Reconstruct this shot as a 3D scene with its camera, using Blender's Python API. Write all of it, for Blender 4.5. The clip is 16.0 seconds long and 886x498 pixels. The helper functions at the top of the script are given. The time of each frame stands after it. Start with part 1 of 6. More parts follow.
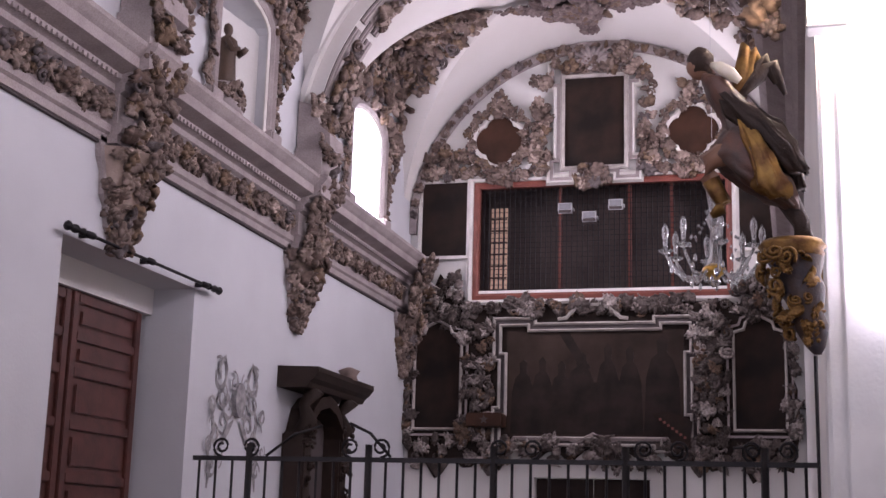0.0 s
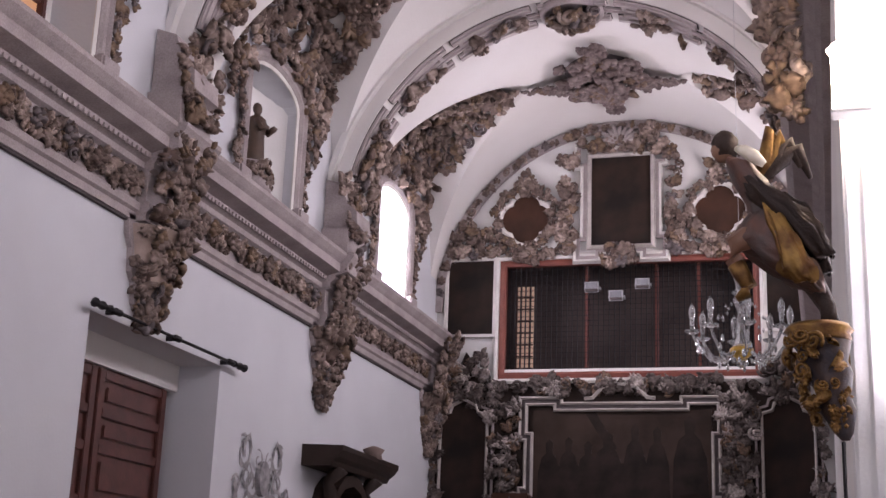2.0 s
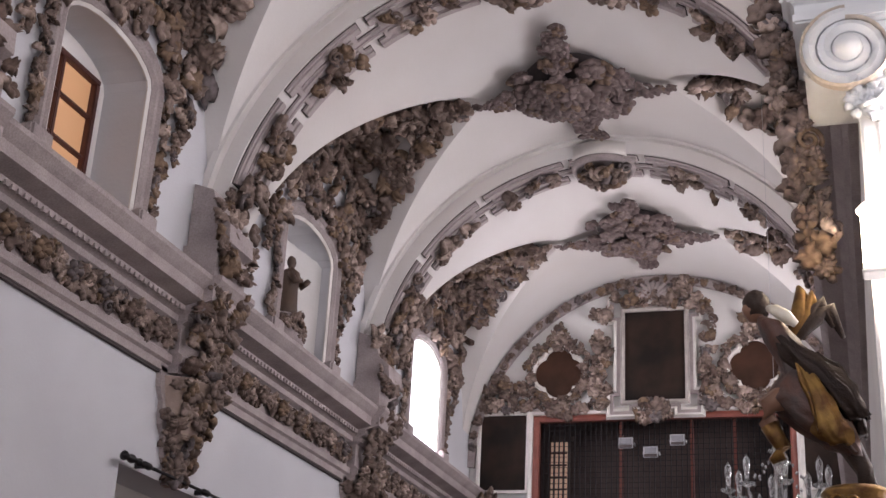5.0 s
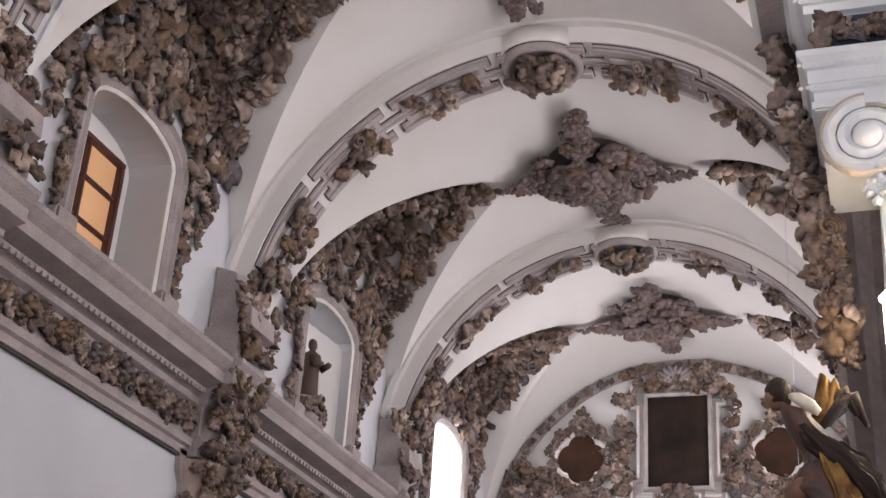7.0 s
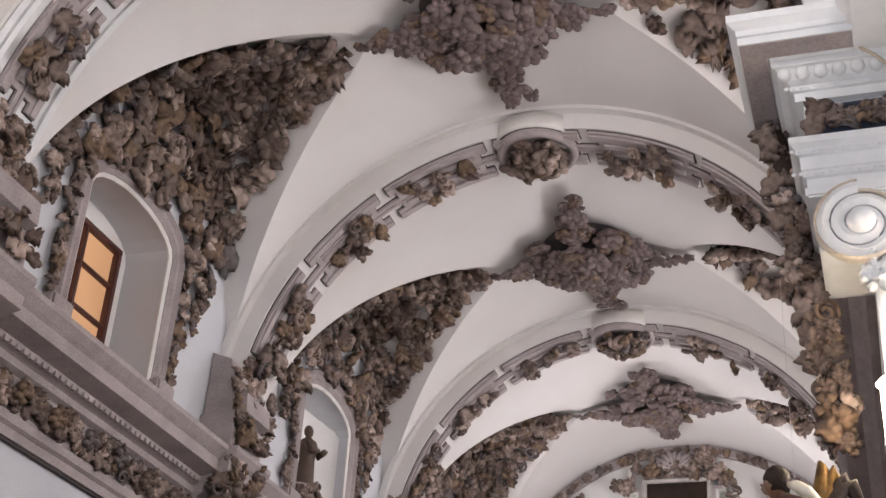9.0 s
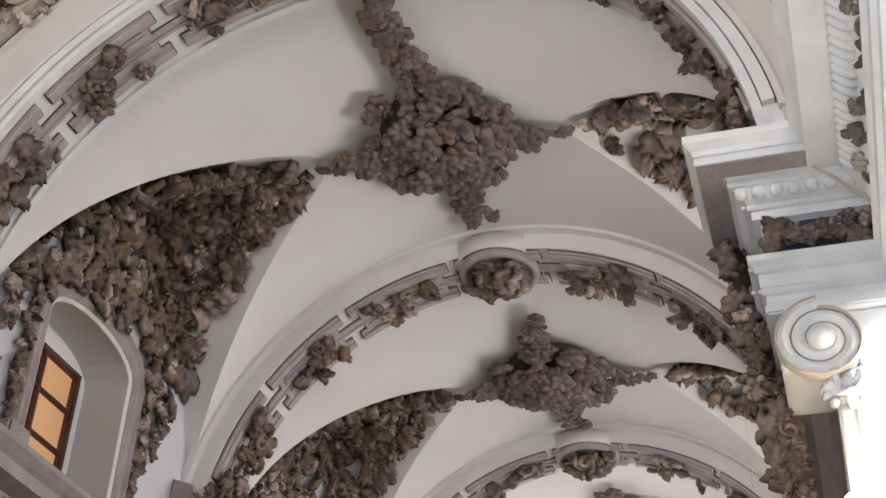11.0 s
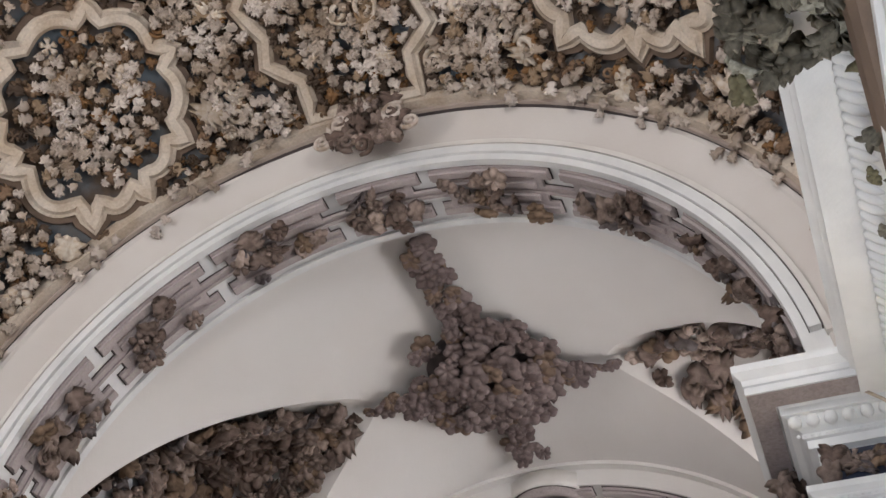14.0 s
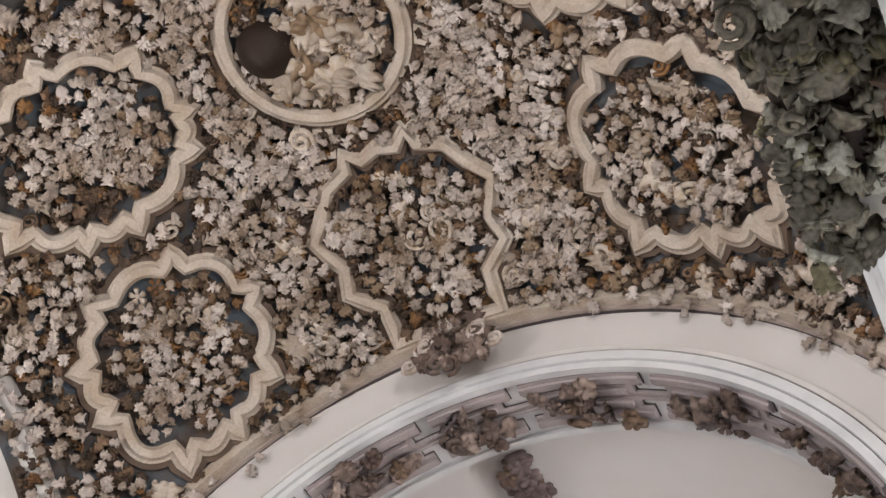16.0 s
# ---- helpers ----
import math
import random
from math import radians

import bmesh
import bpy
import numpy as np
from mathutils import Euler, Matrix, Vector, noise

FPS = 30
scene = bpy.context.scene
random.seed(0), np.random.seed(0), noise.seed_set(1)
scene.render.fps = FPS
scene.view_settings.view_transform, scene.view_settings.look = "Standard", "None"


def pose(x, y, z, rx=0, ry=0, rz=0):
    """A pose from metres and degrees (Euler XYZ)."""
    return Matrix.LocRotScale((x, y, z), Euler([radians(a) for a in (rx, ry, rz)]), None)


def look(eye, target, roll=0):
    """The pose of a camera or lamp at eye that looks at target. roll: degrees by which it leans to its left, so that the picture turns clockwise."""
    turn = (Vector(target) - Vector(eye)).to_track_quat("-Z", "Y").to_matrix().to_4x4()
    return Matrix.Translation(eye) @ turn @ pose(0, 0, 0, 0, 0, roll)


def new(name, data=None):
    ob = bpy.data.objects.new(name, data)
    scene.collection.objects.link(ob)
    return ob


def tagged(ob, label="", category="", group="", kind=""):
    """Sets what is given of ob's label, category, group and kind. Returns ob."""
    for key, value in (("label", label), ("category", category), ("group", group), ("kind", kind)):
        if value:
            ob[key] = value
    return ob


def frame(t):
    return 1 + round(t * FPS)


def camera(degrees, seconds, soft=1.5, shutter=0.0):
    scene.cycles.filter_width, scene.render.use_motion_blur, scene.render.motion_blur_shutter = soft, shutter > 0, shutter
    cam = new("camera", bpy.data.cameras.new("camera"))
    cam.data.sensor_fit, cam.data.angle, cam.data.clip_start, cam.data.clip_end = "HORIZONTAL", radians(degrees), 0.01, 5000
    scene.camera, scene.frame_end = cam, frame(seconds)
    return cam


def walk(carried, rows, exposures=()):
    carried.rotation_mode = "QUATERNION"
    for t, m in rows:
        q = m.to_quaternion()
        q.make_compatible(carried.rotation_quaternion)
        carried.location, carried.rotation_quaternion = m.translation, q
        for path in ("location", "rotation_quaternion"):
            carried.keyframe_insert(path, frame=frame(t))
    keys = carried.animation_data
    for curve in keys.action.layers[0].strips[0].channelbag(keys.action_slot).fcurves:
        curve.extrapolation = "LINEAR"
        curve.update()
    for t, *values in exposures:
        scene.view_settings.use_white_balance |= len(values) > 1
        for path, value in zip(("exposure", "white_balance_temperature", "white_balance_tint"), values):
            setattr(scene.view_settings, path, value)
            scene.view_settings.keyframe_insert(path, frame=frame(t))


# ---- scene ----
cam = camera(37.19, 16.0)
PATH = [
    (0.0, pose(-0.010, 0.000, 1.560, 102.210, -1.522, 14.867)),
    (0.5, pose(-0.006, 0.000, 1.566, 102.768, -1.763, 15.345)),
    (1.0, pose(-0.003, 0.000, 1.573, 103.689, -1.989, 15.472)),
    (1.5, pose(0.001, 0.000, 1.579, 104.568, -2.140, 15.678)),
    (2.0, pose(0.005, 0.000, 1.585, 105.521, -2.133, 15.924)),
    (2.5, pose(0.009, 0.000, 1.591, 106.497, -2.116, 16.063)),
    (3.0, pose(0.012, 0.000, 1.598, 107.539, -2.168, 16.215)),
    (3.5, pose(0.016, 0.000, 1.604, 108.602, -2.389, 16.414)),
    (4.0, pose(0.020, 0.000, 1.610, 109.770, -2.642, 16.649)),
    (4.5, pose(0.023, 0.000, 1.614, 110.894, -2.851, 16.902)),
    (4.7, pose(0.024, 0.000, 1.615, 111.377, -2.891, 17.021)),
    (7.0, pose(0.038, 0.000, 1.631, 115.613, -3.595, 17.972)),
    (7.5, pose(0.041, 0.000, 1.635, 116.468, -3.793, 18.041)),
    (8.0, pose(0.044, 0.000, 1.638, 117.461, -3.862, 17.975)),
    (8.5, pose(0.047, 0.000, 1.641, 118.321, -3.690, 17.959)),
    (9.0, pose(0.050, 0.000, 1.645, 119.290, -3.420, 17.933)),
    (9.2, pose(0.050, 0.000, 1.645, 119.698, -3.142, 17.917)),
    (11.3, pose(0.053, 0.000, 1.650, 125.353, -2.074, 16.812)),
    (11.5, pose(0.054, 0.000, 1.650, 125.863, -2.138, 16.762)),
    (12.0, pose(0.054, 0.000, 1.651, 127.652, -2.216, 16.671)),
    (12.5, pose(0.055, 0.000, 1.653, 129.647, -2.301, 16.888)),
    (13.0, pose(0.056, 0.000, 1.654, 131.464, -2.448, 17.482)),
    (13.5, pose(0.056, 0.000, 1.655, 133.085, -2.199, 18.359)),
    (14.0, pose(0.057, 0.000, 1.656, 134.817, -1.751, 19.775)),
    (14.5, pose(0.058, 0.000, 1.657, 136.959, -1.483, 21.542)),
    (15.0, pose(0.059, 0.000, 1.658, 140.206, -1.571, 23.894)),
    (15.5, pose(0.059, 0.000, 1.659, 142.163, -1.477, 25.329)),
    (16.0, pose(0.060, 0.000, 1.660, 144.071, -1.407, 25.963)),
]
EXPOSURES = [(0.0, 0.46, 6200.0, 33.0), (2.5, 0.3, 6350.0, 27.0), (4.5, 0.2, 6400.0, 22.0), (9.0, 0.37, 6500.0, 16.0), (12.0, 0.18, 6450.0, 10.0), (14.5, 0.24, 6450.0, 12.0), (16.0, 0.33, 6500.0, 13.0)]
walk(cam, PATH, EXPOSURES)

# ---- light ----
world = bpy.data.worlds.new("world")
scene.world = world
world.use_nodes = True
wn = world.node_tree.nodes
sky = wn.new("ShaderNodeTexSky")
sky.sky_type, sky.sun_disc = "NISHITA", False
sky.sun_elevation, sky.sun_rotation = radians(40), radians(70)
world.node_tree.links.new(sky.outputs[0], wn["Background"].inputs[0])
wn["Background"].inputs[1].default_value = 0.12


def area_lamp(name, eye, target, sx, sy, watts, colour=(1, 1, 1)):
    """A rectangular area lamp: daylight through one opening, or added fill light."""
    data = bpy.data.lights.new(name, "AREA")
    data.shape, data.size, data.size_y, data.energy, data.color = "RECTANGLE", sx, sy, watts, colour
    ob = new(name, data)
    ob.matrix_world = look(eye, target)
    return ob


# ---- plan, in metres ----
XC = -3.92            # axis of the nave
XL, XR = -8.0, 0.16   # nave walls
YEND = 26.75          # inner face of the end wall
ZS = 7.88             # springing of the vault
RV, RR = 4.14, 3.82   # vault and rib radius
RIBS = (8.45, 14.54, 20.48)
BAYS = (11.45, 17.5, 23.45)
CELL_OFF = 0.32       # the groined cells lie a little beyond the window axes
CELLS = tuple(c + CELL_OFF for c in BAYS)
SAIL_C, SAIL_R = Vector((-3.95, 4.4, 7.7)), 5.9
YA = 8.02             # front plane of the crossing arch


# ---- materials ----
def material(name, base, rough=0.7, metal=0.0, second=None, scale=6.0, amount=0.5, bump=0.15, fine=60.0, vary=0.0, tints=None, dirt=0.0, spec=0.5):
    m = bpy.data.materials.new(name)
    m.use_nodes = True
    nt = m.node_tree
    bsdf = nt.nodes["Principled BSDF"]
    tex = nt.nodes.new("ShaderNodeTexCoord")
    big = nt.nodes.new("ShaderNodeTexNoise")
    big.inputs["Scale"].default_value, big.inputs["Detail"].default_value = scale, 6
    nt.links.new(tex.outputs["Object"], big.inputs["Vector"])
    small = nt.nodes.new("ShaderNodeTexNoise")
    small.inputs["Scale"].default_value, small.inputs["Detail"].default_value = fine, 4
    nt.links.new(tex.outputs["Object"], small.inputs["Vector"])
    ramp = nt.nodes.new("ShaderNodeMapRange")
    ramp.inputs[1].default_value, ramp.inputs[2].default_value = 0.38, 0.66
    ramp.inputs[4].default_value = amount
    nt.links.new(big.outputs["Fac"], ramp.inputs[0])
    mix = nt.nodes.new("ShaderNodeMixRGB")
    mix.inputs[1].default_value = (*base, 1)
    mix.inputs[2].default_value = (*(second or [c * 0.82 for c in base]), 1)
    nt.links.new(ramp.outputs[0], mix.inputs[0])
    out = mix.outputs[0]
    if tints:
        rnd = nt.nodes.new("ShaderNodeObjectInfo").outputs["Random"] if vary >= 0 else nt.nodes.new("ShaderNodeNewGeometry").outputs["Random Per Island"]
        cr = nt.nodes.new("ShaderNodeValToRGB")
        cr.color_ramp.interpolation = "CONSTANT"
        el = cr.color_ramp.elements
        el[0].position, el[0].color = 0, (*tints[0][1], 1)
        el[1].position, el[1].color = tints[1][0], (*tints[1][1], 1)
        for p, c in tints[2:]:
            e = el.new(p)
            e.color = (*c, 1)
        nt.links.new(rnd, cr.inputs[0])
        mul = nt.nodes.new("ShaderNodeMixRGB")
        mul.blend_type = "MULTIPLY"
        mul.inputs[0].default_value = 1
        nt.links.new(out, mul.inputs[1])
        nt.links.new(cr.outputs[0], mul.inputs[2])
        out = mul.outputs[0]
    if dirt:
        dn = nt.nodes.new("ShaderNodeMapRange")
        dn.inputs[1].default_value, dn.inputs[2].default_value, dn.inputs[3].default_value, dn.inputs[4].default_value = 0.35, 0.7, 1.0, 1.0 - dirt
        nt.links.new(small.outputs["Fac"], dn.inputs[0])
        mul2 = nt.nodes.new("ShaderNodeMixRGB")
        mul2.blend_type = "MULTIPLY"
        mul2.inputs[0].default_value = 1
        nt.links.new(out, mul2.inputs[1])
        nt.links.new(dn.outputs[0], mul2.inputs[2])
        out = mul2.outputs[0]
    nt.links.new(out, bsdf.inputs["Base Color"])
    bsdf.inputs["Specular IOR Level"].default_value = spec
    bsdf.inputs["Roughness"].default_value, bsdf.inputs["Metallic"].default_value = rough, metal
    if bump:
        b = nt.nodes.new("ShaderNodeBump")
        b.inputs["Strength"].default_value, b.inputs["Distance"].default_value = bump, 0.02
        nt.links.new(small.outputs["Fac"], b.inputs["Height"])
        nt.links.new(b.outputs[0], bsdf.inputs["Normal"])
    return m


def glow(name, colour, strength):
    m = bpy.data.materials.new(name)
    m.use_nodes = True
    b = m.node_tree.nodes["Principled BSDF"]
    b.inputs["Base Color"].default_value = (*colour, 1)
    b.inputs["Emission Color"].default_value = (*colour, 1)
    b.inputs["Emission Strength"].default_value = strength
    return m


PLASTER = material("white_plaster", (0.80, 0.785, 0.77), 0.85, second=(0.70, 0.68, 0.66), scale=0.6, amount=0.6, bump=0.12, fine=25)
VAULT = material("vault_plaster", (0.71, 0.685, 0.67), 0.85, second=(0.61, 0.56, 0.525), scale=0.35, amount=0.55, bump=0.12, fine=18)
# west-wall white plaster, greyed and blued for its dim, cool light
DIM_PLASTER = material("blue_white_limewash", (0.61, 0.615, 0.645), 0.9, second=(0.53, 0.53, 0.565), scale=0.5, amount=0.6, bump=0.12, fine=25)
STUCCO = material("mauve_stucco", (0.42, 0.36, 0.355), 0.75, second=(0.31, 0.26, 0.258), scale=3, amount=0.8, bump=0.2, fine=45, dirt=0.25)
PALE = material("pale_stucco", (0.72, 0.69, 0.66), 0.7, second=(0.58, 0.54, 0.51), scale=2.5, amount=0.7, bump=0.15, fine=40)
WHITE = material("white_stucco", (0.76, 0.76, 0.76), 0.6, second=(0.60, 0.60, 0.61), scale=3, amount=0.6, bump=0.12, fine=40)
FRAME = material("grey_frame", (0.50, 0.46, 0.43), 0.6, second=(0.33, 0.29, 0.27), scale=4, amount=0.8, bump=0.15, fine=40)
CREAM = material("cream_stucco", (0.60, 0.52, 0.44), 0.7, second=(0.46, 0.36, 0.27), scale=3.0, amount=0.9, bump=0.2, fine=35, dirt=0.2)
PLATE = material("mauve_plate", (0.46, 0.40, 0.395), 0.75, second=(0.38, 0.325, 0.32), scale=3, amount=0.7, bump=0.15, fine=45, dirt=0.15)
TAUPE = material("taupe_moulding", (0.42, 0.35, 0.31), 0.7, second=(0.33, 0.26, 0.22), scale=3, amount=0.8, bump=0.15, fine=40)
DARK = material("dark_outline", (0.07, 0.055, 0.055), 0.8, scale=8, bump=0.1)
FOLIAGE = material("carved_foliage", (0.27, 0.215, 0.19), 0.7, second=(0.10, 0.072, 0.055), scale=2.2, amount=0.95, bump=0.3, fine=50,
                   tints=((0, (0.75, 0.68, 0.66)), (0.3, (1.1, 1.03, 1.0)), (0.5, (0.6, 0.5, 0.46)), (0.68, (1.7, 1.65, 1.62)), (0.8, (0.85, 0.7, 0.52)), (0.9, (0.6, 0.62, 0.72)), (0.95, (0.8, 0.72, 0.7))))
FOLIAGE_ISL = material("carved_foliage_joined", (0.25, 0.2, 0.19), 0.7, second=(0.12, 0.09, 0.085), scale=7, amount=0.9, bump=0.3, fine=50, vary=-1,
                       tints=((0, (0.75, 0.68, 0.66)), (0.3, (1.1, 1.03, 1.0)), (0.5, (0.6, 0.5, 0.46)), (0.68, (1.7, 1.65, 1.62)), (0.8, (0.85, 0.7, 0.52)), (0.9, (0.6, 0.62, 0.72)), (0.95, (0.8, 0.72, 0.7))))
SAIL_LEAF = material("sail_foliage", (0.53, 0.475, 0.44), 0.65, second=(0.27, 0.205, 0.15), scale=2.2, amount=0.9, bump=0.3, fine=50, vary=-1,
                     tints=((0, (1.0, 0.97, 0.95)), (0.3, (1.25, 1.23, 1.22)), (0.6, (0.8, 0.75, 0.7)), (0.8, (1.15, 1.12, 1.1)), (0.93, (0.62, 0.5, 0.36))))
# brown and blue ground, darkened further to deepen the shade between leaves
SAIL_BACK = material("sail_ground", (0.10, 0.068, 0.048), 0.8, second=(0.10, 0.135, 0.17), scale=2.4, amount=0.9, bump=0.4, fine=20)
WOOD = material("door_wood", (0.105, 0.034, 0.026), 0.5, second=(0.055, 0.019, 0.015), scale=4, amount=0.8, bump=0.15, fine=30)
RED = material("red_paint", (0.22, 0.062, 0.042), 0.55, second=(0.15, 0.04, 0.03), scale=3, amount=0.7, bump=0.1)
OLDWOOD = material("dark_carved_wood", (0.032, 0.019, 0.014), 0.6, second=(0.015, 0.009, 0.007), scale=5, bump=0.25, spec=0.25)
IRON = material("wrought_iron", (0.02, 0.018, 0.02), 0.5, 0.6, scale=8, bump=0.1)
GOLD = material("gilding", (0.75, 0.46, 0.11), 0.28, 1.0, second=(0.35, 0.17, 0.05), scale=5, amount=0.7, bump=0.15, fine=30)
FLOOR = material("floor_stone", (0.32, 0.26, 0.22), 0.5, second=(0.24, 0.19, 0.16), scale=1.5, amount=0.7)
CANVAS = material("dark_canvas", (0.016, 0.012, 0.011), 0.6, second=(0.045, 0.027, 0.02), scale=1.2, amount=0.9, bump=0.1, fine=60, spec=0.12)
# choir loft surfaces toned near black: the room's dimness is in the colour
LOFT_DIM = material("choir_dark", (0.075, 0.05, 0.045), 0.7, second=(0.03, 0.018, 0.016), scale=1.1, amount=0.8, bump=0.1)
STEEL = material("lamp_metal", (0.45, 0.45, 0.47), 0.35, 0.7, scale=6, bump=0.05)
BLUE = material("blue_ground", (0.03, 0.038, 0.075), 0.7, second=(0.03, 0.035, 0.05), scale=4, amount=0.9)
SKYGLOW = glow("daylight_pane", (1.0, 1.0, 1.0), 5.0)


# ---- mesh helpers ----
def mesh_of(name, verts, faces, mat, smooth=False):
    me = bpy.data.meshes.new(name)
    me.from_pydata([tuple(v) for v in verts], [], faces)
    if mat:
        me.materials.append(mat)
    if smooth:
        me.polygons.foreach_set("use_smooth", [True] * len(me.polygons))
    me.update()
    return me


def part(name, bm, mat, parent=None, label="", smooth=False):
    """Links a bmesh (or a finished mesh) as one object."""
    if isinstance(bm, bmesh.types.BMesh):
        me = bpy.data.meshes.new(name)
        bm.normal_update()
        bm.to_mesh(me)
        bm.free()
        me.materials.append(mat)
        if smooth:
            me.polygons.foreach_set("use_smooth", [True] * len(me.polygons))
    else:
        me = bm
    ob = new(name, me)
    if parent:
        ob.parent = parent
    if label:
        ob["label"] = label
    return ob


def thing(name, loc, label, category, group="", kind=""):
    ob = new(name)
    ob.location = loc
    ob.empty_display_size = 0.1
    return tagged(ob, label, category, group, kind)


def box(bm, x0, x1, y0, y1, z0, z1, bevel=0.0):
    r = bmesh.ops.create_cube(bm, size=1.0, matrix=Matrix.Translation(((x0 + x1) / 2, (y0 + y1) / 2, (z0 + z1) / 2)) @ Matrix.Diagonal((x1 - x0, y1 - y0, z1 - z0, 1)))
    if bevel:
        es = list({e for v in r["verts"] for e in v.link_edges})
        bmesh.ops.bevel(bm, geom=es, offset=bevel, segments=2, affect="EDGES")
    return bm


def boxed(*a, bevel=0.0):
    return box(bmesh.new(), *a, bevel=bevel)


def sweep(profile, path, closed_path=False, closed_profile=True, ups=None):
    """A bmesh of a profile (points in side, up) carried along a path of (place, side, up)."""
    verts, faces, n, k = [], [], len(path), len(profile)
    for p, s, u in path:
        verts += [Vector(p) + Vector(s) * a + Vector(u) * b for a, b in profile]
    for i in range(n if closed_path else n - 1):
        j = (i + 1) % n
        for q in range(k if closed_profile else k - 1):
            r = (q + 1) % k
            faces.append((i * k + q, i * k + r, j * k + r, j * k + q))
    if not closed_path and closed_profile:
        faces += [tuple(range(k))[::-1], tuple(range((n - 1) * k, n * k))]
    bm = bmesh.new()
    vs = [bm.verts.new(v) for v in verts]
    for f in faces:
        bm.faces.new([vs[i] for i in f])
    bmesh.ops.recalc_face_normals(bm, faces=bm.faces)
    return bm


def slab(outline, holes, to_world, thick):
    """A wall with openings: outline and holes are lists of (a, b); to_world(a, b, d) places them, d is the depth."""
    bm = bmesh.new()
    loops = []
    for ring in [outline, *holes]:
        vs = [bm.verts.new(to_world(a, b, 0)) for a, b in ring]
        es = [bm.edges.new((vs[i], vs[(i + 1) % len(vs)])) for i in range(len(vs))]
        loops.append((vs, es))
    got = bmesh.ops.triangle_fill(bm, use_beauty=True, use_dissolve=False, edges=[e for _, es in loops for e in es])
    front = [f for f in got["geom"] if isinstance(f, bmesh.types.BMFace)]
    back = {}
    for ring, (vs, _) in zip([outline, *holes], loops):
        for (a, b), v in zip(ring, vs):
            back[v] = bm.verts.new(to_world(a, b, thick))
    for f in front:
        bm.faces.new([back[v] for v in reversed(f.verts[:])])
    for vs, _ in loops:
        for i in range(len(vs)):
            a, b = vs[i], vs[(i + 1) % len(vs)]
            bm.faces.new((a, b, back[b], back[a]))
    bmesh.ops.recalc_face_normals(bm, faces=bm.faces)
    return bm


def arched(c, half, z0, z1, rise, n=8, straight=0.0):
    """An opening's outline: upright jambs to z1, then a segmental head."""
    pts = [(c - half, z0), (c + half, z0), (c + half, z1)]
    pts += [(c + half * math.cos(math.pi * i / n), z1 + rise * math.sin(math.pi * i / n)) for i in range(1, n)]
    return pts + [(c - half, z1)]


# ---- large structure ----
def left(a, b, d):
    return Vector((XL - d, a, b))


def right(a, b, d):
    return Vector((XR + d, a, b))


def ahead(a, b, d):
    return Vector((a, YEND + d, b))


WIN = [arched(c, 0.94, 7.62, 9.28, 0.36, 10) for c in BAYS]
DOOR = [(12.95, 0.004), (16.4, 0.004), (16.4, 4.78), (12.95, 4.78)]
tagged(part("floor", boxed(-14, 6, -9, 32, -0.3, 0), FLOOR), "worn brown stone floor of the church", "floor", kind="structure")
tagged(part("wall_west", slab([(YA, 0), (YEND, 0), (YEND, 12.3), (YA, 12.3)], [DOOR, *WIN], left, 0.9), DIM_PLASTER), "white plastered nave wall with deep openings", "wall", kind="structure")
tagged(part("wall_east", slab([(YA, 0), (YEND, 0), (YEND, 12.3), (YA, 12.3)], WIN, right, 0.9), PLASTER), "white plastered nave wall with clerestory windows", "wall", kind="structure")
CHOIR = [(-6.58, 6.62), (-1.2, 6.62), (-1.2, 8.98), (-6.58, 8.98)]
tagged(part("wall_north", slab([(XL, 0), (XR, 0), (XR, 12.3), (XL, 12.3)], [CHOIR, [(-5.23, 0.004), (-2.88, 0.004), (-2.88, 2.74), (-5.23, 2.74)]], ahead, 0.5), PLASTER), "white plastered end wall with a choir opening", "wall", kind="structure")


# ---- surface of the vault, for things that grow on it ----
def cell_h(x, dy):
    d = dy / 2.45
    if d >= 1:
        return -1
    along = min(abs(x - XC), RV) / RV
    return ZS - 0.1 + (3.97 - 0.3 * max(0, along - 0.4)) * math.sqrt(1 - d ** 1.5)


def barrel_h(x):
    return ZS + math.sqrt(max(RV * RV - (x - XC) ** 2, 0))


def vault_h(x, y):
    return max(barrel_h(x), cell_h(x, min(abs(y - c) for c in CELLS)))


def groin(x):
    """Half width of a cell over x: where its surface meets the barrel."""
    if cell_h(x, 0) <= barrel_h(x):
        return 0.0
    lo, hi = 0.0, 2.449
    for _ in range(40):
        mid = (lo + hi) / 2
        lo, hi = (mid, hi) if cell_h(x, mid) > barrel_h(x) else (lo, mid)
    return lo


